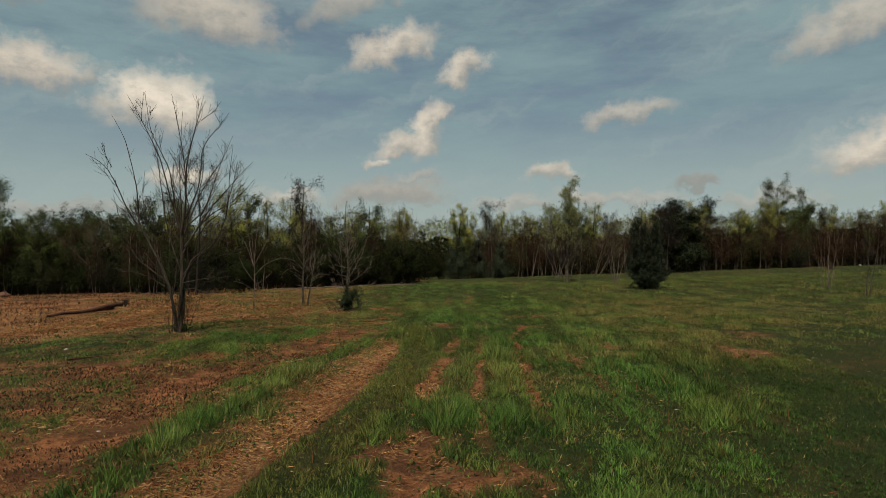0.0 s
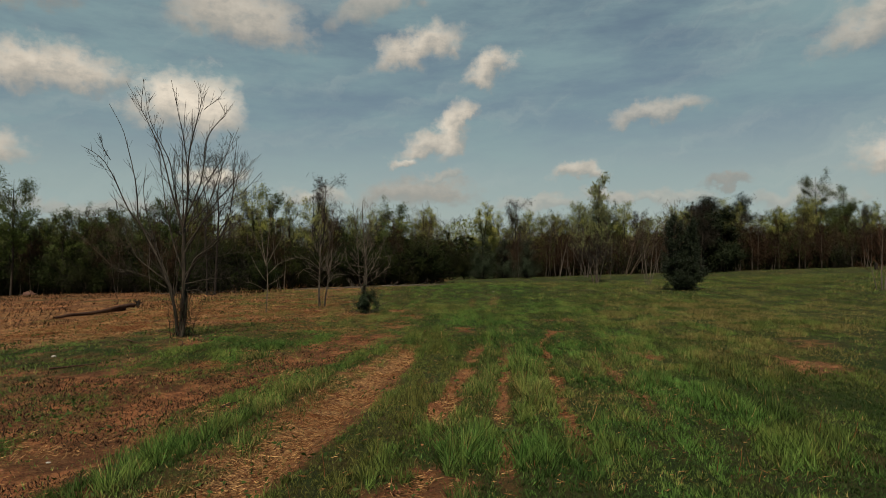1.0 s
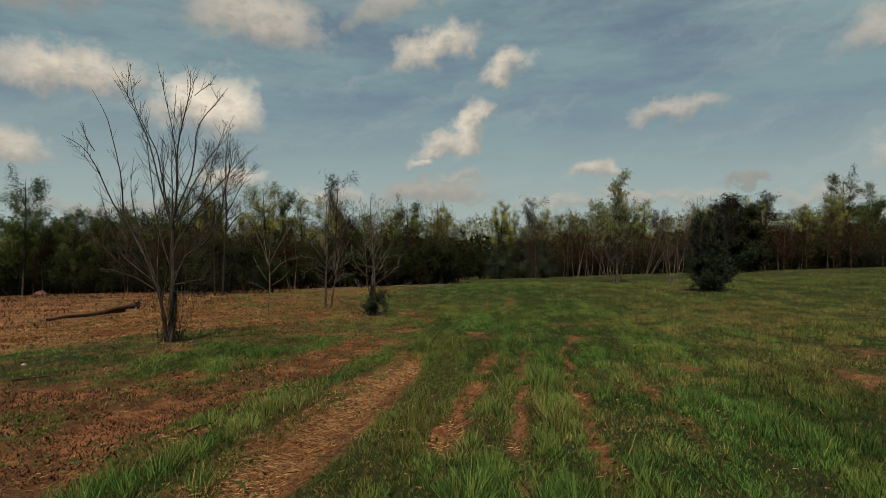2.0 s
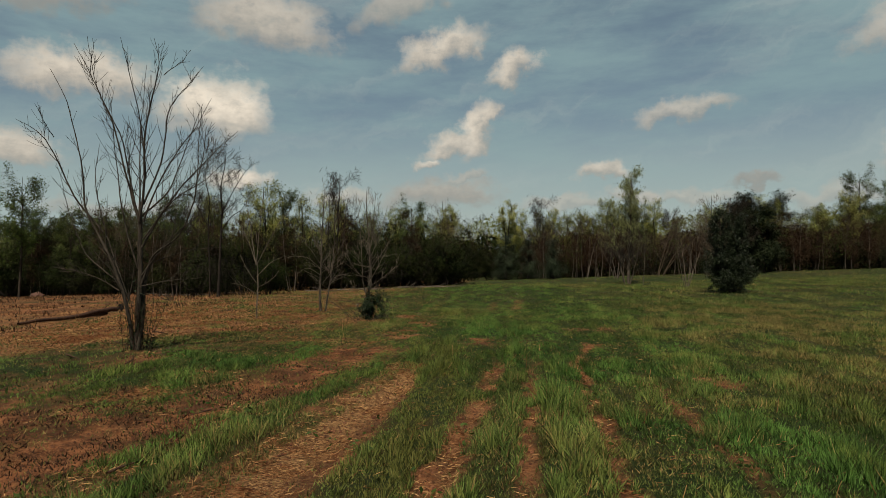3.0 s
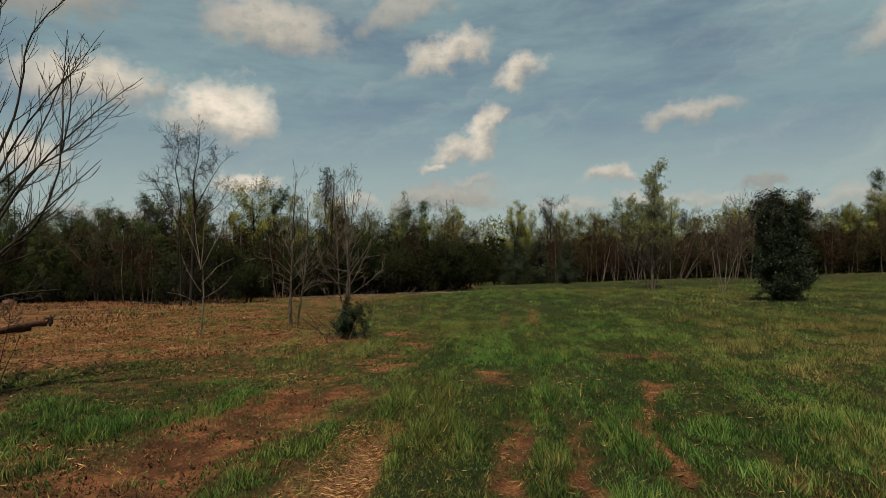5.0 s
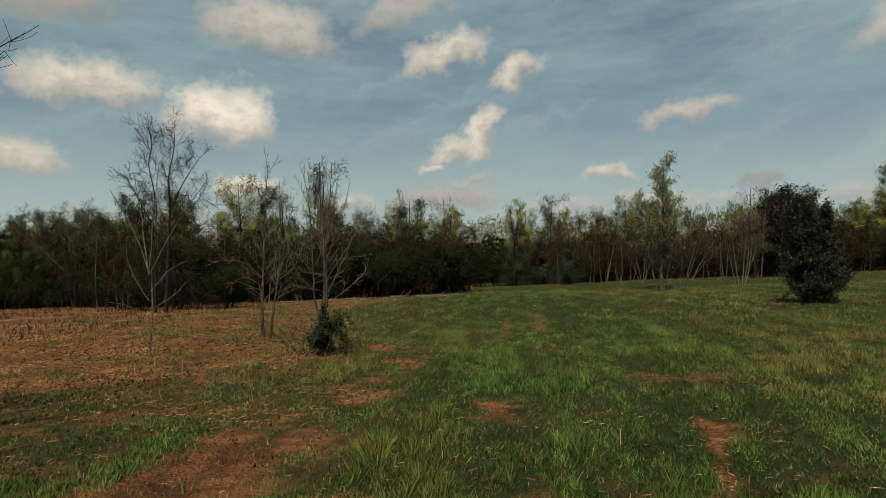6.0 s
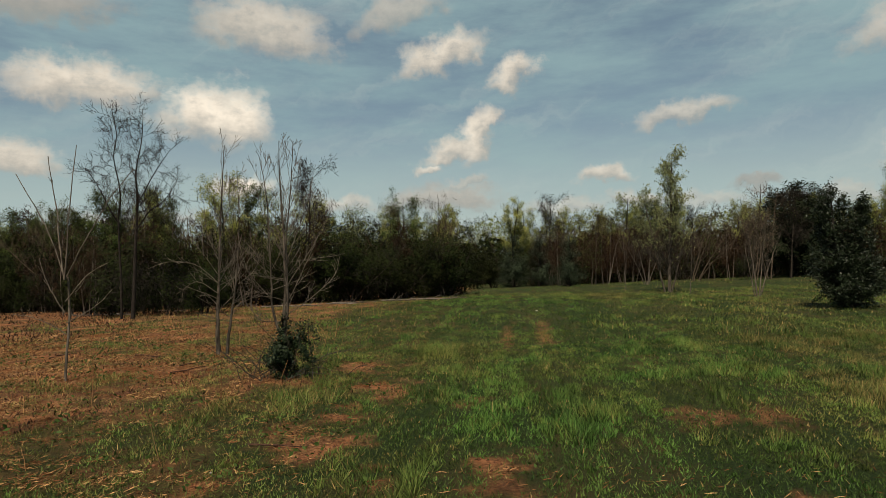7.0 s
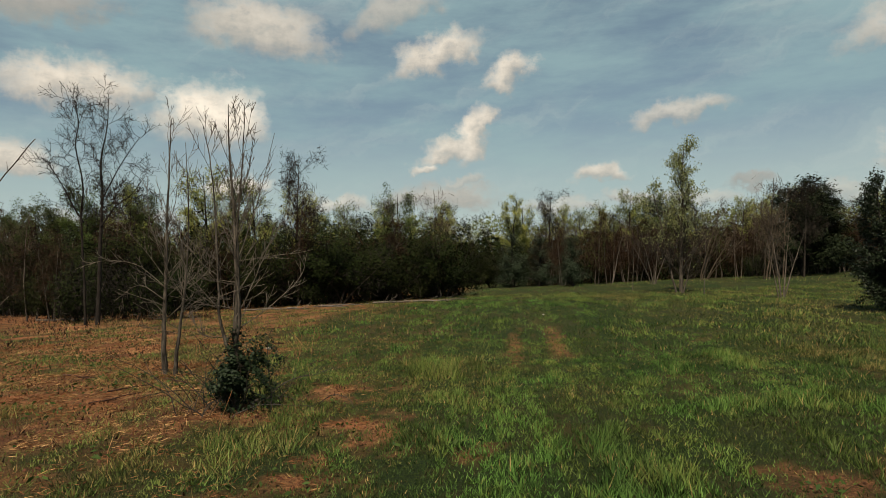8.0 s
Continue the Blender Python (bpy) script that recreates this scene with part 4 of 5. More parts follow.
def poplar():
    rng = np.random.default_rng(33)
    ob = thing("poplar_tree", 11.6, 58.6, "slender tree in sparse new leaf with upswept branches", "tree", size=0.93)
    centres = []
    for fx, lx, h, r in ((0.0, 0.15, 10.2, 0.12), (-0.25, -1.7, 7.4, 0.06), (0.2, 0.9, 4.6, 0.04)):
        f = np.linspace(0, 1, 14)
        pts = np.stack([fx + lx * f, 0.2 * f, -0.1 + h * f], 1) + np.cumsum(rng.normal(size=(14, 3)) * 0.03, 0) * [1, 1, 0]
        line = (pts, r * (1 - f) ** 0.8 + 0.012)
        child("trunk", tube_mesh("trunk", [line], MAT_BARK), ob)
        limbs, twigs, c = crown_of_boughs(rng, line, 46 if h > 8 else 18, 0.12, 2.7, 0.72, 0.1, 30, 0.09, 0.6, 8, 0.36, 0.007, 6)
        for b, t in zip(limbs, twigs):
            limb = child("branch", tube_mesh("branch", [b], MAT_TWIG_GREY, 3), ob)
            child("twig_mass", tube_mesh("twig_mass", t, MAT_TWIG_GREY, 3), limb, "", "stuff")
        centres.append(c if h > 7 else c[: len(c) // 8])
    c = np.concatenate(centres)
    low = rng.uniform(size=len(c)) < 0.22
    child("twig_mass", sprays("twig_mass", rng, c[low], 0.3, MAT_TWIG_GREY), ob, "", "stuff")
    c = c[rng.uniform(size=len(c)) < np.clip((c[:, 2] - 2.8) / 5.0, 0.03, 0.9)]
    child("crown", leaf_mesh("crown", rng, c, 0.10, MAT_POPLAR, 0.6), ob, "sparse yellow-green new leaves")


magnolia()
poplar()


# ---- the woods: kinds of tree, built once each ----
def wood_tree(name, seed, height, label, trunk_mat, twig_mat, leaf_mat, stems=1, count=14, lo=0.3, length=3.2, angle=0.95, lift=0.07, leaves=2200, size=0.26, spread=0.3,
              slivers=500, taper=0.5, radius=0.11, lean=0.6, ratio=0.65, thin=0.012, sub=5):
    rng = np.random.default_rng(seed)
    ob = tagged(new(name), label, "tree", "trees of the wood")
    wood, centres = [], []
    for s in range(stems):
        h = height * (1 if s == 0 else rng.uniform(0.65, 0.98))
        f = np.linspace(0, 1, 8)
        lx, ly = (rng.normal(size=2) * lean * (0.4 if stems == 1 else 1.0))
        fx, fy = (rng.normal(size=2) * 0.22 * (stems > 1))
        pts = np.stack([fx + lx * f ** 1.2, fy + ly * f ** 1.2, -0.3 + (h + 0.3) * f], 1) + np.cumsum(rng.normal(size=(8, 3)) * 0.06, 0) * [1, 1, 0]
        line = (pts, radius * (1 - f) ** 0.8 + 0.015)
        child("trunk", tube_mesh("trunk", [line], trunk_mat, 5), ob)
        a, b, c = crown_of_boughs(rng, line, count, lo, length, angle, lift, 9, 0.05, taper, sub, 0.42, thin, 3)
        wood += a + [t for group in b for t in group]
        centres.append(c)
    c = np.concatenate(centres)
    child("branchwork", tube_mesh("branchwork", wood, twig_mat, 3), ob, "", "stuff")
    pick = rng.integers(0, len(c), slivers)
    child("twig_mass", sprays("twig_mass", rng, c[pick] + rng.normal(size=(slivers, 3)) * 0.28, 0.55, twig_mat), ob, "", "stuff")
    if leaf_mat:
        pick = rng.integers(0, len(c), leaves)
        child("crown", leaf_mesh("crown", rng, c[pick] + rng.normal(size=(leaves, 3)) * spread, size, leaf_mat, ratio, simple=True, heart=0.55 * height), ob)
    return ob


def pine_tree(name, seed, height, label, wide=2.6, lo=0.12, leaves=3600, mat=None, needle=0.3, count=40, spread=0.16):
    rng = np.random.default_rng(seed)
    ob = tagged(new(name), label, "tree", "trees of the wood")
    f = np.linspace(0, 1, 10)
    line = (np.stack([0.1 * f, 0.1 * f, -0.3 + (height + 0.3) * f], 1), 0.16 * (1 - f) ** 0.8 + 0.02)
    child("trunk", tube_mesh("trunk", [line], MAT_BARK_DARK, 6), ob)
    limbs, twigs, c = crown_of_boughs(rng, line, count, lo, wide, 1.25, 0.04, 20, 0.08, 0.75, 4, 0.34, 0.012, 3)
    child("branchwork", tube_mesh("branchwork", limbs + [t for g in twigs for t in g], MAT_BARK_DARK, 3), ob, "", "stuff")
    pick = rng.integers(0, len(c), leaves)
    child("crown", leaf_mesh("crown", rng, c[pick] + rng.normal(size=(leaves, 3)) * spread, needle, mat or MAT_PINE, 0.34, simple=True, heart=0.35 * height), ob)
    return ob


KINDS = {
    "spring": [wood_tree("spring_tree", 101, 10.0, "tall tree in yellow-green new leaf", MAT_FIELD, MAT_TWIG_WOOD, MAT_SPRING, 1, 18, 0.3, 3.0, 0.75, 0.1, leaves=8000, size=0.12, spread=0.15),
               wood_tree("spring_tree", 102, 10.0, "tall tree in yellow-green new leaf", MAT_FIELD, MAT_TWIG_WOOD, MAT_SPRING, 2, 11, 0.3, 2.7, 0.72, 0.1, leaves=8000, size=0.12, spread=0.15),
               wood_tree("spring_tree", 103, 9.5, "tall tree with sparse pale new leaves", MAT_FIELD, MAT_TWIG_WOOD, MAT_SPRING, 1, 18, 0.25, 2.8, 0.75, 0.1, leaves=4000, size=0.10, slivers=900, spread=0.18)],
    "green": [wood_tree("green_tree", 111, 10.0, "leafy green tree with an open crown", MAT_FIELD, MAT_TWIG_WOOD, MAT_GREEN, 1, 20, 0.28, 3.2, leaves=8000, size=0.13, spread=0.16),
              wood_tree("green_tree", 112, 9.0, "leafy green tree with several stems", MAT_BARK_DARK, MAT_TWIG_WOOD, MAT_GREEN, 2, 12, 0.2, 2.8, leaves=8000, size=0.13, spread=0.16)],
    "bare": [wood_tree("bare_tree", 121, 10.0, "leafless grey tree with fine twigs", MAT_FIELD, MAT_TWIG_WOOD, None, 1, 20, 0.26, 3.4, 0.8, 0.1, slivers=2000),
             wood_tree("bare_tree", 122, 9.0, "leafless tan tree with several stems", MAT_TWIG_TAN, MAT_TWIG_TAN, MAT_BUD, 3, 12, 0.25, 2.8, 0.75, 0.1, 200, 0.10, 0.15, 700, lean=1.8, radius=0.065, thin=0.010),
             wood_tree("bare_tree", 123, 9.0, "leafless vase-shaped tree with pale branches", MAT_TWIG_TAN, MAT_TWIG_TAN, MAT_BUD, 4, 10, 0.25, 2.8, 0.65, 0.12, 200, 0.10, 0.15, 700, lean=2.4, radius=0.06, thin=0.010)],
    "scrub": [wood_tree("scrub_tree", 131, 6.8, "slender russet sapling of the wood's edge", MAT_BARK, MAT_TWIG_RED, MAT_BUD, 2, 9, 0.15, 1.9, 0.7, 0.14, 350, 0.12, 0.2, 1100, radius=0.05, thin=0.01, sub=4),
              wood_tree("scrub_tree", 132, 6.2, "slender russet sapling with pale stems", MAT_BARK_PALE, MAT_TWIG_RED, MAT_BUD, 3, 7, 0.2, 1.7, 0.65, 0.16, 350, 0.12, 0.2, 1100, radius=0.042, thin=0.01, sub=4),
              wood_tree("scrub_tree", 133, 7.2, "slender sapling with olive new leaves", MAT_BARK, MAT_TWIG_RED, MAT_GREEN, 2, 9, 0.2, 2.0, 0.7, 0.14, 500, 0.14, 0.2, 1000, radius=0.05, thin=0.01, sub=4)],
    "pine": [pine_tree("pine_tree", 141, 8.5, "dark broad pine at the wood's edge", 3.6, 0.1, 11000, needle=0.3, count=54, spread=0.2),
             pine_tree("pine_tree", 142, 10.0, "dark pine with a clumped top", 3.2, 0.5, 4200, None, 0.27, 22, 0.26)],
    "cedar": [pine_tree("cedar_tree", 151, 5.0, "grey-green conical cedar at the wood's edge", 2.0, 0.03, 6500, MAT_CEDAR, 0.15, 56)],
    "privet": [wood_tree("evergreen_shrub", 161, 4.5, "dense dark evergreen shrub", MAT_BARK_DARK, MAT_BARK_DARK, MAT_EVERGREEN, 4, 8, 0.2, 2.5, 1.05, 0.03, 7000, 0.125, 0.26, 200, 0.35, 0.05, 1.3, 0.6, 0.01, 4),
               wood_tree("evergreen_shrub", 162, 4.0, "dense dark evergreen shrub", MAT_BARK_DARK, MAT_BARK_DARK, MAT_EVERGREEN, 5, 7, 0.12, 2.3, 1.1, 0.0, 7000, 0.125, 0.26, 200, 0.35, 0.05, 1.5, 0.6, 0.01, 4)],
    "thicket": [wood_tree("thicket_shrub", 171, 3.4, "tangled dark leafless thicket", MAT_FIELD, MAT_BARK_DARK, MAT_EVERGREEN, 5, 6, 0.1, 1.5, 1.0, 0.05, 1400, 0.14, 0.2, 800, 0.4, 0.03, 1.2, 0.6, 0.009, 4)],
}
USED = set()


def plant(kind, index, x, y, size=1.0, turn=None, rng=random):
    src = KINDS[kind][index % len(KINDS[kind])]
    turn = rng.uniform(0, 360) if turn is None else turn
    m = pose(x, y, at_ground(x, y) - 0.02, 0, 0, turn)
    if src.name in USED:
        ob = copy_thing(src, m)
    else:
        USED.add(src.name)
        ob = src
        ob.matrix_basis = m
    k = size * rng.uniform(0.96, 1.04)
    ob.scale = (k * rng.uniform(0.92, 1.08), k * rng.uniform(0.92, 1.08), k)
    return ob


random.seed(7)
# single trees that stand out on the skyline: kind, variety, x, y, size
for row in (("green", 0, -46.0, 63, 1.22), ("green", 1, -52.0, 70, 1.25), ("pine", 1, -44.5, 78, 0.98), ("bare", 0, -13.5, 60, 0.95), ("spring", 2, -17.0, 62, 0.85),
            ("green", 0, -26.0, 112, 1.22), ("spring", 0, -14.5, 100, 1.10), ("spring", 1, -6.5, 100, 1.12), ("pine", 1, -20.5, 100, 1.02), ("spring", 1, 2.6, 101, 1.16), ("bare", 0, 7.5, 104, 1.18),
            ("spring", 0, 16.0, 94, 1.02), ("green", 0, 20.8, 100, 1.06), ("spring", 2, 12.0, 90, 0.9), ("pine", 1, 42.5, 114, 1.18), ("pine", 1, 48.5, 115, 1.25), ("pine", 0, 27.6, 76.5, 1.02), ("pine", 0, 31.5, 80, 0.9),
            ("green", 0, 60.0, 112, 1.42), ("green", 1, 64.5, 114, 1.45), ("spring", 0, 57.0, 110, 1.15), ("green", 1, 52.0, 108, 1.05), ("cedar", 0, 6.9, 74.8, 0.9), ("cedar", 0, 4.6, 83, 1.0), ("cedar", 0, 2.0, 84, 1.1),
            ("bare", 1, 22.5, 72, 0.92), ("bare", 1, 24.5, 74, 0.95), ("bare", 2, 19.0, 77, 0.8), ("bare", 0, 26.5, 74, 0.75), ("scrub", 1, 11.2, 80, 0.95), ("scrub", 2, 9.6, 79, 0.95), ("scrub", 1, 6.3, 78, 0.9),
            ("bare", 1, -34.0, 60, 0.8), ("bare", 2, -30.0, 58, 0.75), ("privet", 0, -4.0, 59.5, 0.84), ("privet", 1, -6.8, 59.0, 0.95), ("privet", 0, -9.5, 58.5, 0.88), ("privet", 1, -12.0, 57.0, 0.92), ("privet", 0, -8.0, 61.5, 0.95), ("privet", 1, -4.6, 62, 0.95)):
    plant(*row)

# front of the woods from west to east, then rows behind it
FRONT = (((-80, 82), (-60, 72)), ((-60, 72), (-44, 65)), ((-44, 65), (-23, 50.5)), ((-23, 50.5), (-14, 53)), ((-14, 53), (-2.5, 58.5)), ((4, 86), (9, 81)), ((9, 81), (16, 84)), ((16, 84), (30, 81)), ((30, 81), (60, 86)), ((60, 86), (95, 92)))


def along(a, b, step):
    n = max(1, int(math.hypot(b[0] - a[0], b[1] - a[1]) / step))
    for k in range(n):
        f = (k + random.uniform(0.1, 0.9)) / n
        yield a[0] + (b[0] - a[0]) * f, a[1] + (b[1] - a[1]) * f


for a, b in FRONT:
    west = b[0] <= 0
    for x, y in along(a, b, 2.1):
        if west:
            plant("privet" if x > -40 and random.random() < 0.75 else "thicket", random.randrange(2), x + random.uniform(-0.5, 0.5), y + random.uniform(0.8, 2.2), random.uniform(0.8, 1.12))
        else:
            plant("scrub", random.randrange(3), x, y + random.uniform(0.5, 2.5), random.uniform(0.75, 1.05))
    for x, y in along(a, b, 3.0):
        plant(random.choice(("scrub", "scrub", "thicket")), random.randrange(3), x, y + random.uniform(0.2, 1.6), random.uniform(0.7, 1.0))
    for x, y in along(a, b, 3.6):
        plant(random.choice(("privet", "scrub", "privet", "thicket") if west else ("scrub", "bare", "scrub", "privet")), random.randrange(3), x, y + random.uniform(4, 7), random.uniform(0.72, 0.98))
    for x, y in along(a, b, 5.4):
        plant(random.choice(("spring", "green", "bare") if west else ("spring", "bare", "green")), random.randrange(3), x, y + random.uniform(9, 14), random.uniform(0.78, 1.0))
# dark brush round the foot of the tall bare tree
for x, y in along((-25, 48), (-14.5, 45.6), 1.3):
    plant(random.choice(("thicket", "scrub", "privet", "scrub")), random.randrange(2), x, y + random.uniform(-0.3, 1.6), random.uniform(0.55, 0.85))
# taller brush and crowns over the west clearing
for x, y in along((-72, 74), (-20, 51), 1.7):
    kind = random.choice(("scrub", "scrub", "privet", "green"))
    plant(kind, random.randrange(2), x, y + random.uniform(1.5, 6.5), random.uniform(0.98, 1.22) * (1.0 if x < -26 else 0.85) * {"scrub": 0.95, "privet": 1.1, "green": 0.64}[kind])
for x, y in along((-75, 84), (-20, 62), 2.4):
    plant(random.choice(("green", "bare", "bare", "green")), random.randrange(3), x, y + random.uniform(0, 6), random.uniform(0.8, 1.0))
# closed crowns behind the west brush
for x, y in along((-62, 77), (-24, 55), 2.6):
    plant(random.choice(("green", "spring", "green")), random.randrange(3), x, y + random.uniform(0, 4), random.uniform(0.74, 0.88))
# woods beyond the gap in the middle
for x, y in list(along((-10, 88), (14, 96), 2.2)) + list(along((-30, 86), (2, 92), 3.0)):
    plant(random.choice(("scrub", "privet", "privet", "thicket")), random.randrange(3), x, y + random.uniform(0, 3), random.uniform(0.8, 1.1))
for x, y in along((-58, 76), (-8, 72), 2.4):
    plant(random.choice(("spring", "spring", "green", "bare")), random.randrange(3), x, y + random.uniform(-2, 6), random.uniform(0.82, 1.0))
for x, y in along((-60, 104), (100, 116), 3.0):
    plant(random.choice(("spring", "spring", "green", "bare", "privet")), random.randrange(3), x, y + random.uniform(-3, 4), random.uniform(0.86, 1.12))
for kinds in KINDS.values():
    for src in kinds:
        if src.name not in USED:
            for o in (*src.children_recursive, src):
                bpy.data.objects.remove(o)


def far_woods():
    """Leaf and twig mass that closes the view between the last trunks."""
    rng = np.random.default_rng(77)
    def belt(n, lo, hi, rows, power, name, label, size, mat, ratio, droop=0.0):
        x = rng.uniform(-150, 170, n)
        front = np.interp(x, [-150, -60, -20, 10, 60, 170], [100, 88, 96, 112, 118, 130])
        y = front + rng.uniform(0, rows, n)
        top = hi * (0.62 + 0.62 * fnoise(x * 0.16, y * 0.05, 9, 3))
        z = lo + rng.uniform(0, 1, n) ** power * (top - lo)
        c = np.stack([x, y, ground_z(x, y) + z], 1)
        tagged(new(name, leaf_mesh(name, rng, c, size, mat, ratio, droop, 0.0, True)), label, "woods", kind="stuff")
    # near-black filler: the shade inside the distant woods is in its colour
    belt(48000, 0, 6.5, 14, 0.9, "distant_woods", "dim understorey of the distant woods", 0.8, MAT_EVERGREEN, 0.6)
    belt(70000, 3.5, 9.6, 22, 0.8, "distant_crowns", "yellow-green crowns of the distant woods", 0.34, MAT_SPRING, 0.6)
    belt(40000, 3.0, 10.5, 22, 0.8, "distant_twigs", "grey-brown twigs of the distant woods", 1.0, MAT_TWIG_GREY, 0.05, -1.0)


def understorey():
    """Brush between the trunks, along the front of the woods, darkened for inner shade."""
    rng = np.random.default_rng(79)
    # evergreen rows are near-black leaves standing in for shade between trunks
    for west, n, top, mat, size, ratio, name, label in ((True, 50000, 3.8, MAT_EVERGREEN, 0.26, 0.6, "undergrowth", "leafy undergrowth, near-black for the wood's inner shade"), (False, 22000, 3.0, MAT_BUD, 0.24, 0.5, "undergrowth", "russet undergrowth in the wood"), (False, 30000, 2.6, MAT_EVERGREEN, 0.26, 0.55, "undergrowth", "leafy undergrowth, near-black for the wood's inner shade"),
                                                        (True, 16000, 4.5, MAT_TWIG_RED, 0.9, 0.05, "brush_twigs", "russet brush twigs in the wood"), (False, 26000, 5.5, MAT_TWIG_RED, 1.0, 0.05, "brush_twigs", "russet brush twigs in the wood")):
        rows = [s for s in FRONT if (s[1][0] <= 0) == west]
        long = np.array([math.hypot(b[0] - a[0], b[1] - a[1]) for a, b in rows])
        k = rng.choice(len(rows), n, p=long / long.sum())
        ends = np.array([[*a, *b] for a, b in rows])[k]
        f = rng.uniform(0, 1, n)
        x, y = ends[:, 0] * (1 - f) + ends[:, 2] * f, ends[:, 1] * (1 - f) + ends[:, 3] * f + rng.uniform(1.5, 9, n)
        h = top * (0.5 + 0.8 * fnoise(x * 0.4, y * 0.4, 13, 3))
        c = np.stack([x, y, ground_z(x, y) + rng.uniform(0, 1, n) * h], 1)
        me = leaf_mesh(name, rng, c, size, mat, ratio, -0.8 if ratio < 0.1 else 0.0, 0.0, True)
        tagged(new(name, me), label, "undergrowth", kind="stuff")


far_woods()
understorey()


# ---- log, mound, stumps and scraps on the ground ----
def lumpy(name, bm_size, seed, mat, squash=(1, 1, 1), rough=0.25, rings=2):
    bm = bmesh.new()
    bmesh.ops.create_icosphere(bm, subdivisions=rings, radius=bm_size)
    for v in bm.verts:
        k = 1 + rough * noise.noise(v.co * 2.1 / bm_size + Vector((seed, 3.1 * seed, 0)))
        v.co = Vector((v.co.x * squash[0] * k, v.co.y * squash[1] * k, v.co.z * squash[2] * k))
    me = bpy.data.meshes.new(name)
    bm.to_mesh(me)
    bm.free()
    me.materials.append(mat)
    return me


def fallen_log():
    rng = np.random.default_rng(41)
    ob = thing("fallen_log", -15.3, 30.0, "long weathered log lying in straw with its root end raised", "log")
    f = np.linspace(0, 1, 14)
    foot = np.stack([-0.1 - 0.5 * f + 0.06 * np.sin(f * 7), -4.9 * f, 0.24 - 0.15 * f + 0.03 * np.sin(f * 9)], 1)
    gz = np.array([at_ground(-15.3 + p[0], 30.0 + p[1]) for p in foot]) - at_ground(-15.3, 30.0)
    foot[:, 2] += gz
    child("trunk", tube_mesh("trunk", [(foot, 0.10 - 0.05 * f)], MAT_DEADWOOD), ob)
    f2 = np.linspace(0, 1, 8)
    second = np.stack([-0.25 - 0.1 * f2 + 0.05 * np.sin(f2 * 5), -0.5 - 2.4 * f2, 0.10 + 0.02 * f2], 1)
    second[:, 2] += np.array([at_ground(-15.3 + p[0], 30.0 + p[1]) for p in second]) - at_ground(-15.3, 30.0)
    child("limb", tube_mesh("limb", [(second, 0.07 - 0.03 * f2)], MAT_DEADWOOD), ob)
    root = lumpy("root_end", 0.095, 5, MAT_BARK_DARK, (0.8, 0.8, 1.5), 0.9, 3)
    r = child("root_end", root, ob, "dark broken root end")
    r.location = (0.05, 0.05, 0.3)
    stubs = [sprout(rng, (0.05, 0.05, 0.35), rng.normal(size=3) + [0, 0, 0.6], 0.24, 0.022, 0.008, 4, 0.2, 0.1) for _ in range(7)]
    child("root_stubs", tube_mesh("root_stubs", stubs, MAT_BARK_DARK), ob)


fallen_log()


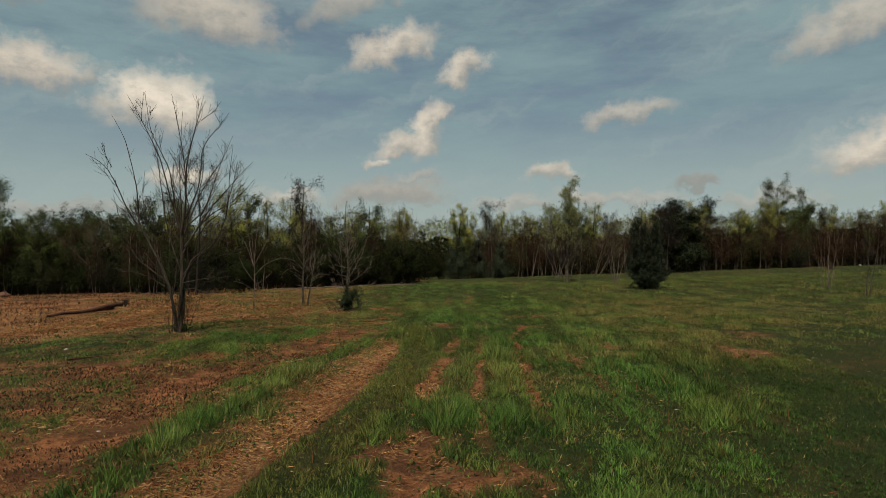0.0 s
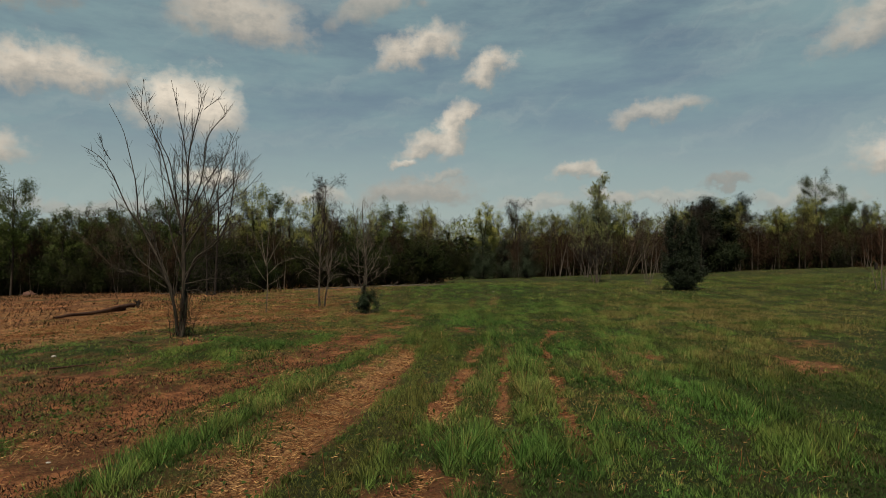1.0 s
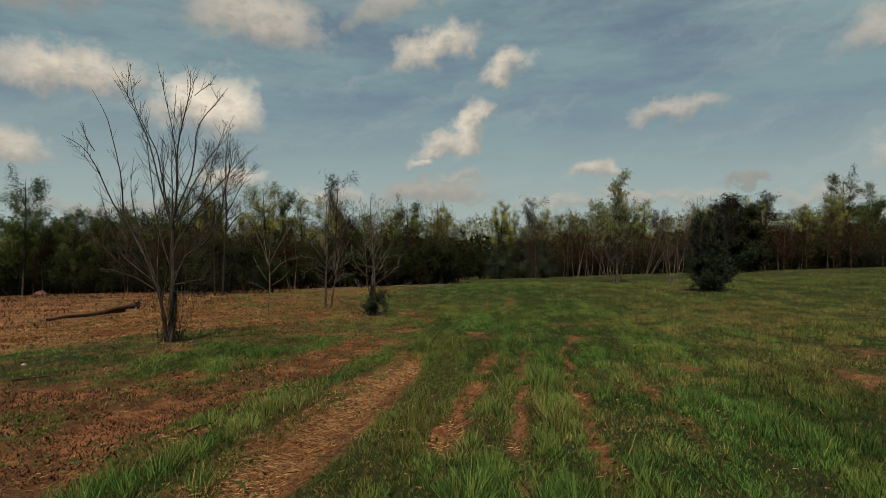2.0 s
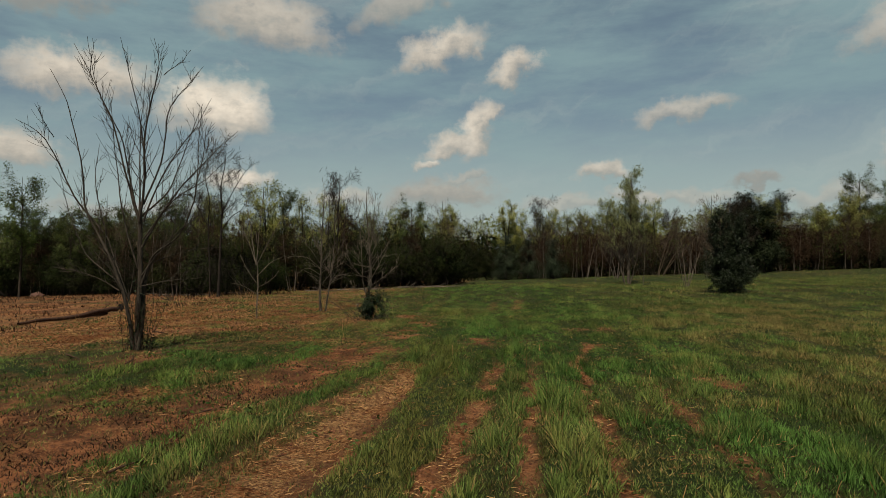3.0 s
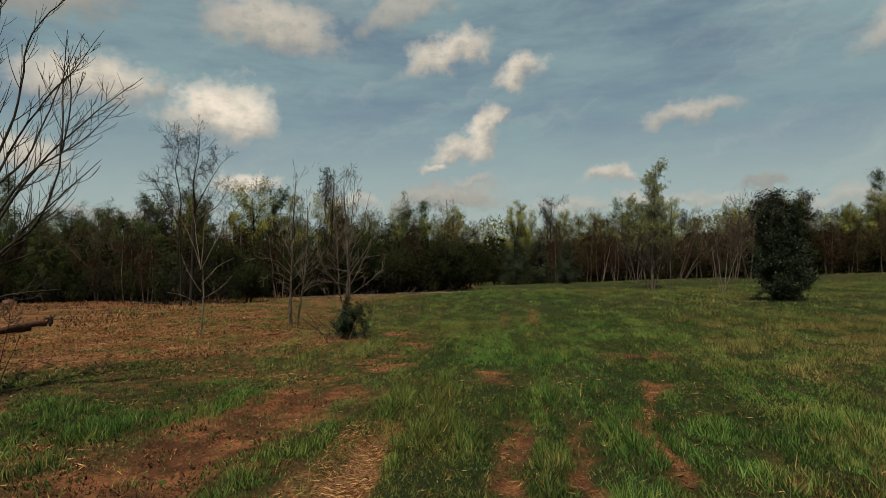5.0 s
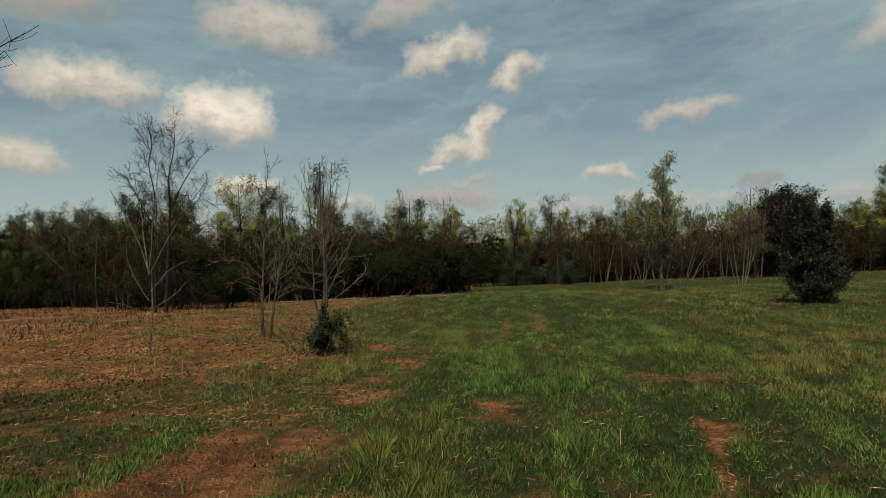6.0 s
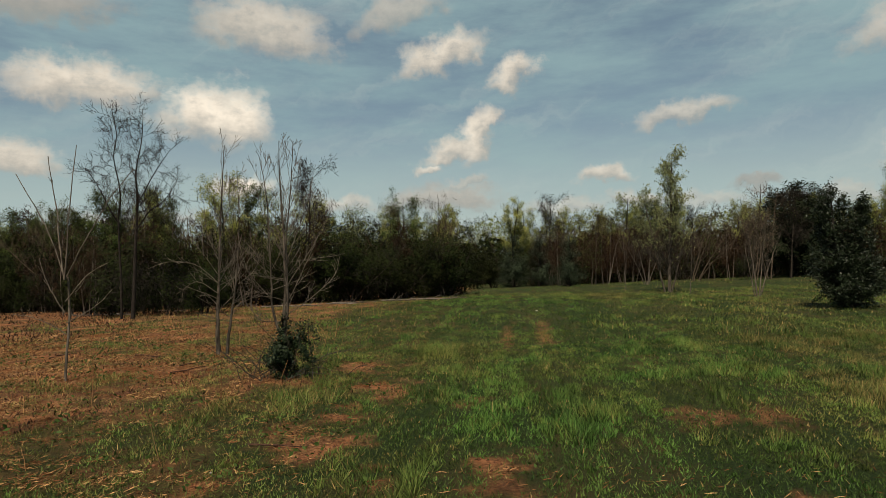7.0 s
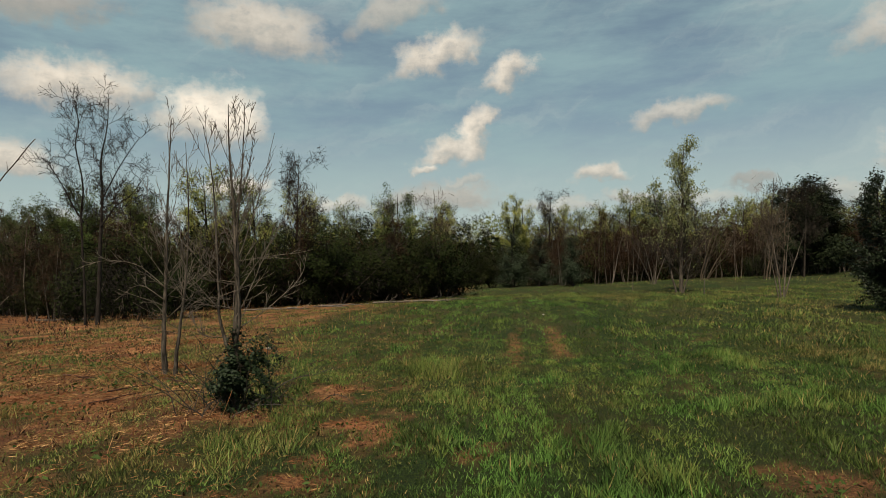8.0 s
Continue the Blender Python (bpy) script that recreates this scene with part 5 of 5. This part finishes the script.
def litter():
    rng = np.random.default_rng(43)
    mound = thing("clay_mound", -44.0, 62.6, "heap of dull red clay before the wood", "mound", sink=0.1)
    child("heap", lumpy("heap", 0.55, 2, MAT_HEAP, (1.3, 0.9, 0.9), 0.35, 3), mound)
    post = thing("stump", 44.0, 71.0, "dark rotten stump in the far grass", "stump")
    child("trunk", lumpy("trunk", 0.3, 6, MAT_BARK_DARK, (0.6, 0.6, 1.7), 0.3, 3), post).location.z = 0.35
    for x, y, s, flat, label, name, mat in ((-9.4, 15.6, 0.06, 0.5, "pale stone lying in the weeds", "stone", MAT_PAPER), (-6.0, 33.5, 0.08, 0.45, "pale scrap lying in the straw", "scrap", MAT_PAPER),
                                            (-3.1, 21.7, 0.022, 0.3, "pale scrap lying in the grass", "scrap", MAT_PAPER), (-4.9, 8.9, 0.03, 0.4, "pale scrap lying on bare clay", "scrap", MAT_PAPER),
                                            (1.75, 43.5, 0.07, 0.4, "pale stone in the wheel track", "stone", MAT_PAPER), (56.0, 84.0, 0.2, 0.8, "pale stone by the far wood", "stone", MAT_PAPER)):
        ob = thing(name, x, y, label, name, sink=0.0)
        child("body", lumpy("body", s, x, mat, (1, 0.8, flat), 0.4, 2), ob).location.z = s * flat * 0.6
    # fallen logs and brush along the edge of the west wood
    for k in range(16):
        x = rng.uniform(-24, -4.5)
        y = float(np.interp(x, [-24, -14, -3], [48.5, 51.0, 56.5])) + rng.uniform(-1.6, 0.4)
        L = rng.uniform(1.2, 3.4)
        pts, rad = sprout(rng, (0, 0, 0), (1, 0, 0), L, rng.uniform(0.03, 0.07), 0.015, 8, 0.07, 0.0)
        a = rng.normal() * 0.35
        px, py = x + pts[:, 0] * math.cos(a) - pts[:, 1] * math.sin(a), y + pts[:, 0] * math.sin(a) + pts[:, 1] * math.cos(a)
        line = (np.stack([px - x, py - y, ground_z(px, py) - at_ground(x, y) + rad * 0.8 + 0.02], 1), rad)
        ob = thing("fallen_branch", x, y, "grey fallen branch along the edge of the wood", "branch", "fallen branches", sink=0.0)
        child("trunk", tube_mesh("trunk", [line], MAT_BARK_PALE), ob)
        for s in boughs(rng, line, 4, 0.3, 0.95, 0.7, 0.8, 0.6, 0.15, 0.05, 4, 0.3, 0.008):
            child("twig", tube_mesh("twig", [s], MAT_BARK_PALE), ob)
    # fallen sticks
    for k in range(34):
        x, y = rng.uniform(-14, -2.6), rng.uniform(8, 40)
        if k < 6:
            x, y = ((-5.6, 19.6), (-9.2, 21.8), (-7.2, 17.2), (-6.4, 27.0), (-3.9, 14.0), (-8.6, 29.5))[k]
        L = rng.uniform(0.35, 1.1)
        pts, rad = sprout(rng, (0, 0, 0), (1, 0, 0), L, rng.uniform(0.012, 0.022), 0.006, 7, 0.12, 0.0)
        a = rng.uniform(0, 6.28)
        px, py = x + pts[:, 0] * math.cos(a) - pts[:, 1] * math.sin(a), y + pts[:, 0] * math.sin(a) + pts[:, 1] * math.cos(a)
        lines = [(np.stack([px - x, py - y, ground_z(px, py) - at_ground(x, y) + 0.03], 1), rad)]
        if k % 2:
            lines += boughs(rng, lines[0], 2, 0.3, 0.8, L * 0.4, 0.7, 0.6, 0.1, 0.02, 3, 0.2, 0.005)
        tagged(new("stick", tube_mesh("stick", lines, MAT_DEADWOOD)), "weathered stick lying on the ground", "stick", "fallen sticks").location = (x, y, at_ground(x, y))


litter()


# ---- grass, straw and weeds ----
def scatter(rng, n, x0, x1, y0, y1):
    return rng.uniform(x0, x1, n), rng.uniform(y0, y1, n)


def tuft(x, y, cell, seed):
    """A share from 0 to 1 that varies from tuft to tuft, drawn out along the sown rows."""
    return sstep(fnoise(x / cell * 1.2, y / cell * 0.4, seed, 2), 0.22, 0.78)


def deep_share(x, y):
    """Dark flattened growth between the rut and the sown rows, and on the mown plot."""
    strip = bell(x - rut_x(y) - rut_half(y) - 0.5, 0.45) * (1 - sstep(y, 19, 24))
    return np.clip(0.8 * strip + 0.25 * sstep(fnoise(x * 0.7, y * 0.7, 83), 0.52, 0.66), 0, 0.85)


def turf(name, label, rng, x, y, height, width, dry, mat, width_scale=1.0, away=None):
    """One small pointed blade each, leaning at random or away from its tuft."""
    n = len(x)
    z = ground_z(x, y) - 0.008
    a, fa, l = rng.uniform(0, 2 * math.pi, n), rng.uniform(0, 2 * math.pi, n), rng.uniform(0.2, 1.3, n)
    if away is not None:
        a, l = away + rng.normal(size=n) * 0.6, rng.uniform(0.05, 1.0, n)
    wx, wy = np.cos(fa) * width * 0.5, np.sin(fa) * width * 0.5
    v = np.stack([np.stack([x - wx, y - wy, z], 1), np.stack([x + wx, y + wy, z], 1), np.stack([x + np.cos(a) * l * height, y + np.sin(a) * l * height, z + height], 1)], 1).reshape(-1, 3)
    me = mesh_of(name, v, None, np.arange(n * 3).reshape(-1, 3), (mat,))
    float_layer(me, "dry", np.repeat(dry, 3))
    float_layer(me, "deep", np.repeat(deep_share(x, y), 3))
    # tone also drops for x above 2.5, painting in the lens's darker edge
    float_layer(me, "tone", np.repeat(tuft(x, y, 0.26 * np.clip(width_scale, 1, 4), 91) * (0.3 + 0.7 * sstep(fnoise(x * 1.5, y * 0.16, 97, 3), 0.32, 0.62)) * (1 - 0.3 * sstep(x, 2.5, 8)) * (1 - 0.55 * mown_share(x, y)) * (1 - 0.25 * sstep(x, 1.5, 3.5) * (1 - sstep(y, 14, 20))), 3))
    return tagged(new(name, me), label, "grass", kind="stuff")


def mown_share(x, y):
    """The close-cut plot east of the sown rows."""
    return sstep(x - np.interp(y, [0, 6.4, 8.9, 12.4, 18.4], [0.5, 3.2, 4.4, 6.9, 12.8]) + 0.5 * (fnoise(x * 0.9, y * 0.9, 29, 2) - 0.5), -0.1, 0.6) * (1 - sstep(y, 16, 19))


def grass_height(x, y):
    mown = mown_share(x, y)
    tracks = bell(x - np.interp(y, [30, 36, 45, 60], [0.65, 0.85, 1.5, 2.2]), 1.0) * sstep(y, 28, 33)
    ridge = bell(x - rut_x(y) - rut_half(y) - 0.5, 0.45) * (1 - sstep(y, 16, 20))
    h = 0.05 + 0.085 * sstep(fnoise(x * 0.9, y * 0.9, 41), 0.38, 0.68)
    rows = bell(x - np.interp(y, [9, 12.4, 16, 19.6], [0.1, 0.24, 0.6, 0.95]), 0.2) + bell(x - np.interp(y, [9, 13, 16.6, 20], [0.85, 1.05, 1.4, 1.7]), 0.24) + bell(x - tuft_x(y), 0.35)
    h = h * (1 + 0.7 * np.clip(rows, 0, 1) * (1 - sstep(y, 19, 23)))
    h = h * (1 - 0.72 * mown) * (1 - 0.6 * np.clip(tracks, 0, 1)) * (1 - 0.35 * ridge)
    h = h * (1 - 0.35 * (1 - sstep(x, -6, -3.5)))
    return h, mown


def build_grass():
    rng = np.random.default_rng(51)
    for n, box, scale, wide in ((320000, (-7, 8, 5, 19), 1.0, 0.0125), (280000, (-8, 11, 19, 32), 0.72, 0.0125), (52000, (-15, -7, 7, 32), 0.85, 0.015), (95000, (8, 22, 8, 32), 0.75, 0.015),
                                (130000, (-20, 27, 32, 60), 0.85, 0.026), (35000, (-60, 75, 56, 92), 1.0, 0.034), (40000, (22, 45, 14, 58), 0.9, 0.022)):
        x, y = scatter(rng, n, *box)
        # tufts: pull blades towards clump centres
        cell = 0.16
        cx, cy = np.floor(x / cell), np.floor(y / cell)
        ox = vnoise(cx * 7.3 + 0.5, cy * 5.1 + 0.5, 61) * cell + cx * cell
        oy = vnoise(cx * 3.7 + 0.5, cy * 9.1 + 0.5, 67) * cell + cy * cell
        pull = rng.uniform(0.0, 0.75, n)
        x, y = x * (1 - pull) + ox * pull, y * (1 - pull) + oy * pull
        g, s, dry = covers(x, y)
        keep = rng.uniform(size=n) < np.where(g > 0.12, 0.15 + 0.85 * g, 0.04)
        x, y, g, dry = x[keep], y[keep], g[keep], dry[keep]
        if box[3] > 55:
            wood = np.interp(x, [-60, -44, -23, -14, -2.5, 0, 4, 16, 30, 60, 75], [76, 66, 51, 54, 59, 84, 87, 85, 82, 87, 90]) + 5.0 * (fnoise(x * 0.6, y * 0.6, 19, 3) - 0.6)
            k = y < wood
            x, y, g, dry = x[k], y[k], g[k], dry[k]
        h, mown = grass_height(x, y)
        h = h * rng.uniform(0.6, 1.3, len(x)) * (0.5 + 0.5 * g) * scale * (0.4 + 1.4 * tuft(x, y, 0.26 * max(1, min(4, wide / 0.009)), 91) ** 1.5)
        lone = rng.uniform(size=len(x))
        gone = np.where(lone < dry * 0.4, 0.85, dry * 0.45)
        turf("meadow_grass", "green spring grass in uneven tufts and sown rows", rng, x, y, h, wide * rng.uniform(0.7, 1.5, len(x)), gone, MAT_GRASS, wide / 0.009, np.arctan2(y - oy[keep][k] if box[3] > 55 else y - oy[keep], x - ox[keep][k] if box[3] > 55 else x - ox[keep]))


def build_turf():
    rng = np.random.default_rng(59)
    for n, box, tall, wide in ((200000, (-7, 8, 5, 20), 0.05, 0.013), (170000, (-9, 12, 20, 36), 0.055, 0.015), (50000, (-16, -7, 7, 36), 0.06, 0.02), (70000, (8, 24, 8, 36), 0.05, 0.018), (90000, (-22, 45, 36, 62), 0.08, 0.035)):
        x, y = scatter(rng, n, *box)
        g, s, dry = covers(x, y)
        keep = rng.uniform(size=n) < np.where(g > 0.1, 0.35 + 0.5 * g, 0.06)
        x, y, g, dry = x[keep], y[keep], g[keep], dry[keep]
        brown = rng.uniform(size=len(x)) < 0.03 + 0.25 * dry + 0.4 * (1 - g)
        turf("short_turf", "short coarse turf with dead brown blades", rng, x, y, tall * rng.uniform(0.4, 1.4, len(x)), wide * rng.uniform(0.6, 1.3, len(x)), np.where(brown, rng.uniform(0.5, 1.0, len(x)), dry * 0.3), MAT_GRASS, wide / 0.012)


def build_straw():
    """Dead stalks lying every way on the clay."""
    rng = np.random.default_rng(53)
    for n, box, size in ((230000, (-6, 4, 5, 22), 0.10), (170000, (-14, -2, 18, 36), 0.11), (60000, (-34, -12, 14, 36), 0.19), (24000, (-45, -2, 34, 62), 0.25), (14000, (3, 14, 6, 34), 0.08)):
        x, y = scatter(rng, n, *box)
        g, s, dry = covers(x, y)
        keep = rng.uniform(size=n) < np.clip(1.7 * s - 0.1 - 0.8 * g, 0.03, 1) * (0.2 + 1.1 * sstep(fnoise(x * 0.9, y * 2.4, 95, 3), 0.36, 0.6))
        x, y = x[keep], y[keep]
        m = len(x)
        a, L = rng.uniform(0, 2 * math.pi, m), size * rng.uniform(0.4, 1.5, m)
        dx, dy = np.cos(a) * L / 2, np.sin(a) * L / 2
        w = 0.0016 * max(1.0, size / 0.11) * rng.uniform(0.6, 1.6, m)
        px, py = -np.sin(a) * w, np.cos(a) * w
        z0, z1 = ground_z(x - dx, y - dy) + rng.uniform(0.0, 0.03, m), ground_z(x + dx, y + dy) + rng.uniform(0.0, 0.06, m)
        zm = (z0 + z1) / 2 + rng.uniform(0.001, 0.007, m)
        v = np.stack([np.stack([x - dx, y - dy, z0], 1), np.stack([x + px, y + py, zm], 1), np.stack([x + dx, y + dy, z1], 1), np.stack([x - px, y - py, zm - 0.006], 1)], 1).reshape(-1, 3)
        tagged(new("straw_litter", mesh_of("straw_litter", v, np.arange(m * 4).reshape(-1, 4), None, (MAT_STRAW,))), "dead tan stalks strewn over red clay", "straw", kind="stuff")


def build_clods():
    """Small lumps of clay and chips of stalk on the bare ground."""
    rng = np.random.default_rng(61)
    x, y = scatter(rng, 60000, -12, 7, 5, 27)
    g, s, dry = covers(x, y)
    keep = (g < 0.35) & (rng.uniform(size=len(x)) < 0.75)
    x, y = x[keep], y[keep]
    n = len(x)
    r = 0.009 + 0.022 * rng.uniform(0, 1, n) ** 3
    z = ground_z(x, y) + r * 0.25
    c = np.stack([x, y, z], 1)
    axes = np.array([[1, 0, 0], [0, 1, 0], [-1, 0, 0], [0, -1, 0], [0, 0, 0.8]])
    v = c[:, None] + r[:, None, None] * axes[None] * rng.uniform(0.55, 1.45, (n, 5, 1)) + r[:, None, None] * rng.normal(size=(n, 5, 3)) * 0.2
    i = (np.arange(n) * 5)[:, None]
    t = np.concatenate([i + np.array([[a, (a + 1) % 4, 4]]) for a in range(4)])
    tagged(new("soil_clods", mesh_of("soil_clods", v.reshape(-1, 3), None, t, (MAT_CLAY,))), "small red clods on bare clay", "soil", kind="stuff")


def build_weeds():
    """Low leafy weeds and dead upright stalks."""
    rng = np.random.default_rng(57)
    x, y = scatter(rng, 60000, -14, 3, 6, 40)
    g, s, dry = covers(x, y)
    lump = fnoise(x * 1.1, y * 1.1, 71)
    keep = (lump > 0.55) & (g < 0.75) & (rng.uniform(size=len(x)) < 0.5)
    x, y = x[keep], y[keep]
    c = np.stack([x, y, ground_z(x, y) + rng.uniform(0.01, 0.14, len(x))], 1)
    tagged(new("low_weeds", leaf_mesh("low_weeds", rng, c, 0.07, MAT_WEED, 0.45, 0, 0.4)), "low dark leafy weeds on bare ground", "weeds", kind="stuff")
    lines = []
    for _ in range(420):
        px, py = rng.uniform(-16, -3.5), rng.uniform(20, 46)
        if rng.uniform() < 0.2:
            px, py = rng.uniform(-3, 5), rng.uniform(7, 20)
        lines.append(sprout(rng, (px, py, at_ground(px, py) - 0.02), (rng.normal() * 0.25, rng.normal() * 0.25, 1), rng.uniform(0.25, 0.75) * (0.45 if px > -3.2 else 1.0), 0.005, 0.003, 4, 0.1, 0.0))
    tagged(new("dead_stalks", tube_mesh("dead_stalks", lines, MAT_STRAW)), "thin dead weed stalks standing in the field", "weeds", kind="stuff")


def build_stubble():
    """Short broken stems and dark chips over the cleared ground."""
    rng = np.random.default_rng(63)
    for n, box, tall, wide, mat, label in ((34000, (-13, -2.6, 6, 18), 0.045, 0.022, MAT_TWIG_RED, "dark brown chips and broken stems"), (16000, (-13, -2.6, 6, 18), 0.06, 0.007, MAT_STRAW, "pale broken stems standing in the clearing"), (16000, (-16, -2.5, 19, 40), 0.10, 0.010, MAT_STRAW, "pale broken stems standing in the clearing"), (30000, (-16, -2.5, 8, 40), 0.06, 0.026, MAT_TWIG_RED, "dark brown chips and broken stems"),
                                           (22000, (-46, -14, 16, 58), 0.13, 0.045, MAT_TWIG_RED, "dark brown chips and broken stems"), (9000, (-46, -14, 18, 58), 0.18, 0.018, MAT_STRAW, "pale broken stems standing in the clearing")):
        x, y = scatter(rng, n, *box)
        g, s, dry = covers(x, y)
        wood = np.interp(x, [-60, -44, -23, -14, -2.5], [76, 66, 51, 54, 59])
        keep = (rng.uniform(size=n) < np.clip(1.0 - 1.3 * g, 0.03, 1)) & (y < wood) & (fnoise(x * 0.8, y * 0.8, 87, 3) > 0.42)
        x, y = x[keep], y[keep]
        turf("stubble", label, rng, x, y, tall * rng.uniform(0.3, 1.5, len(x)), wide * rng.uniform(0.6, 1.6, len(x)), np.zeros(len(x)), mat)


build_straw()
build_clods()
build_stubble()
build_weeds()
build_grass()
build_turf()
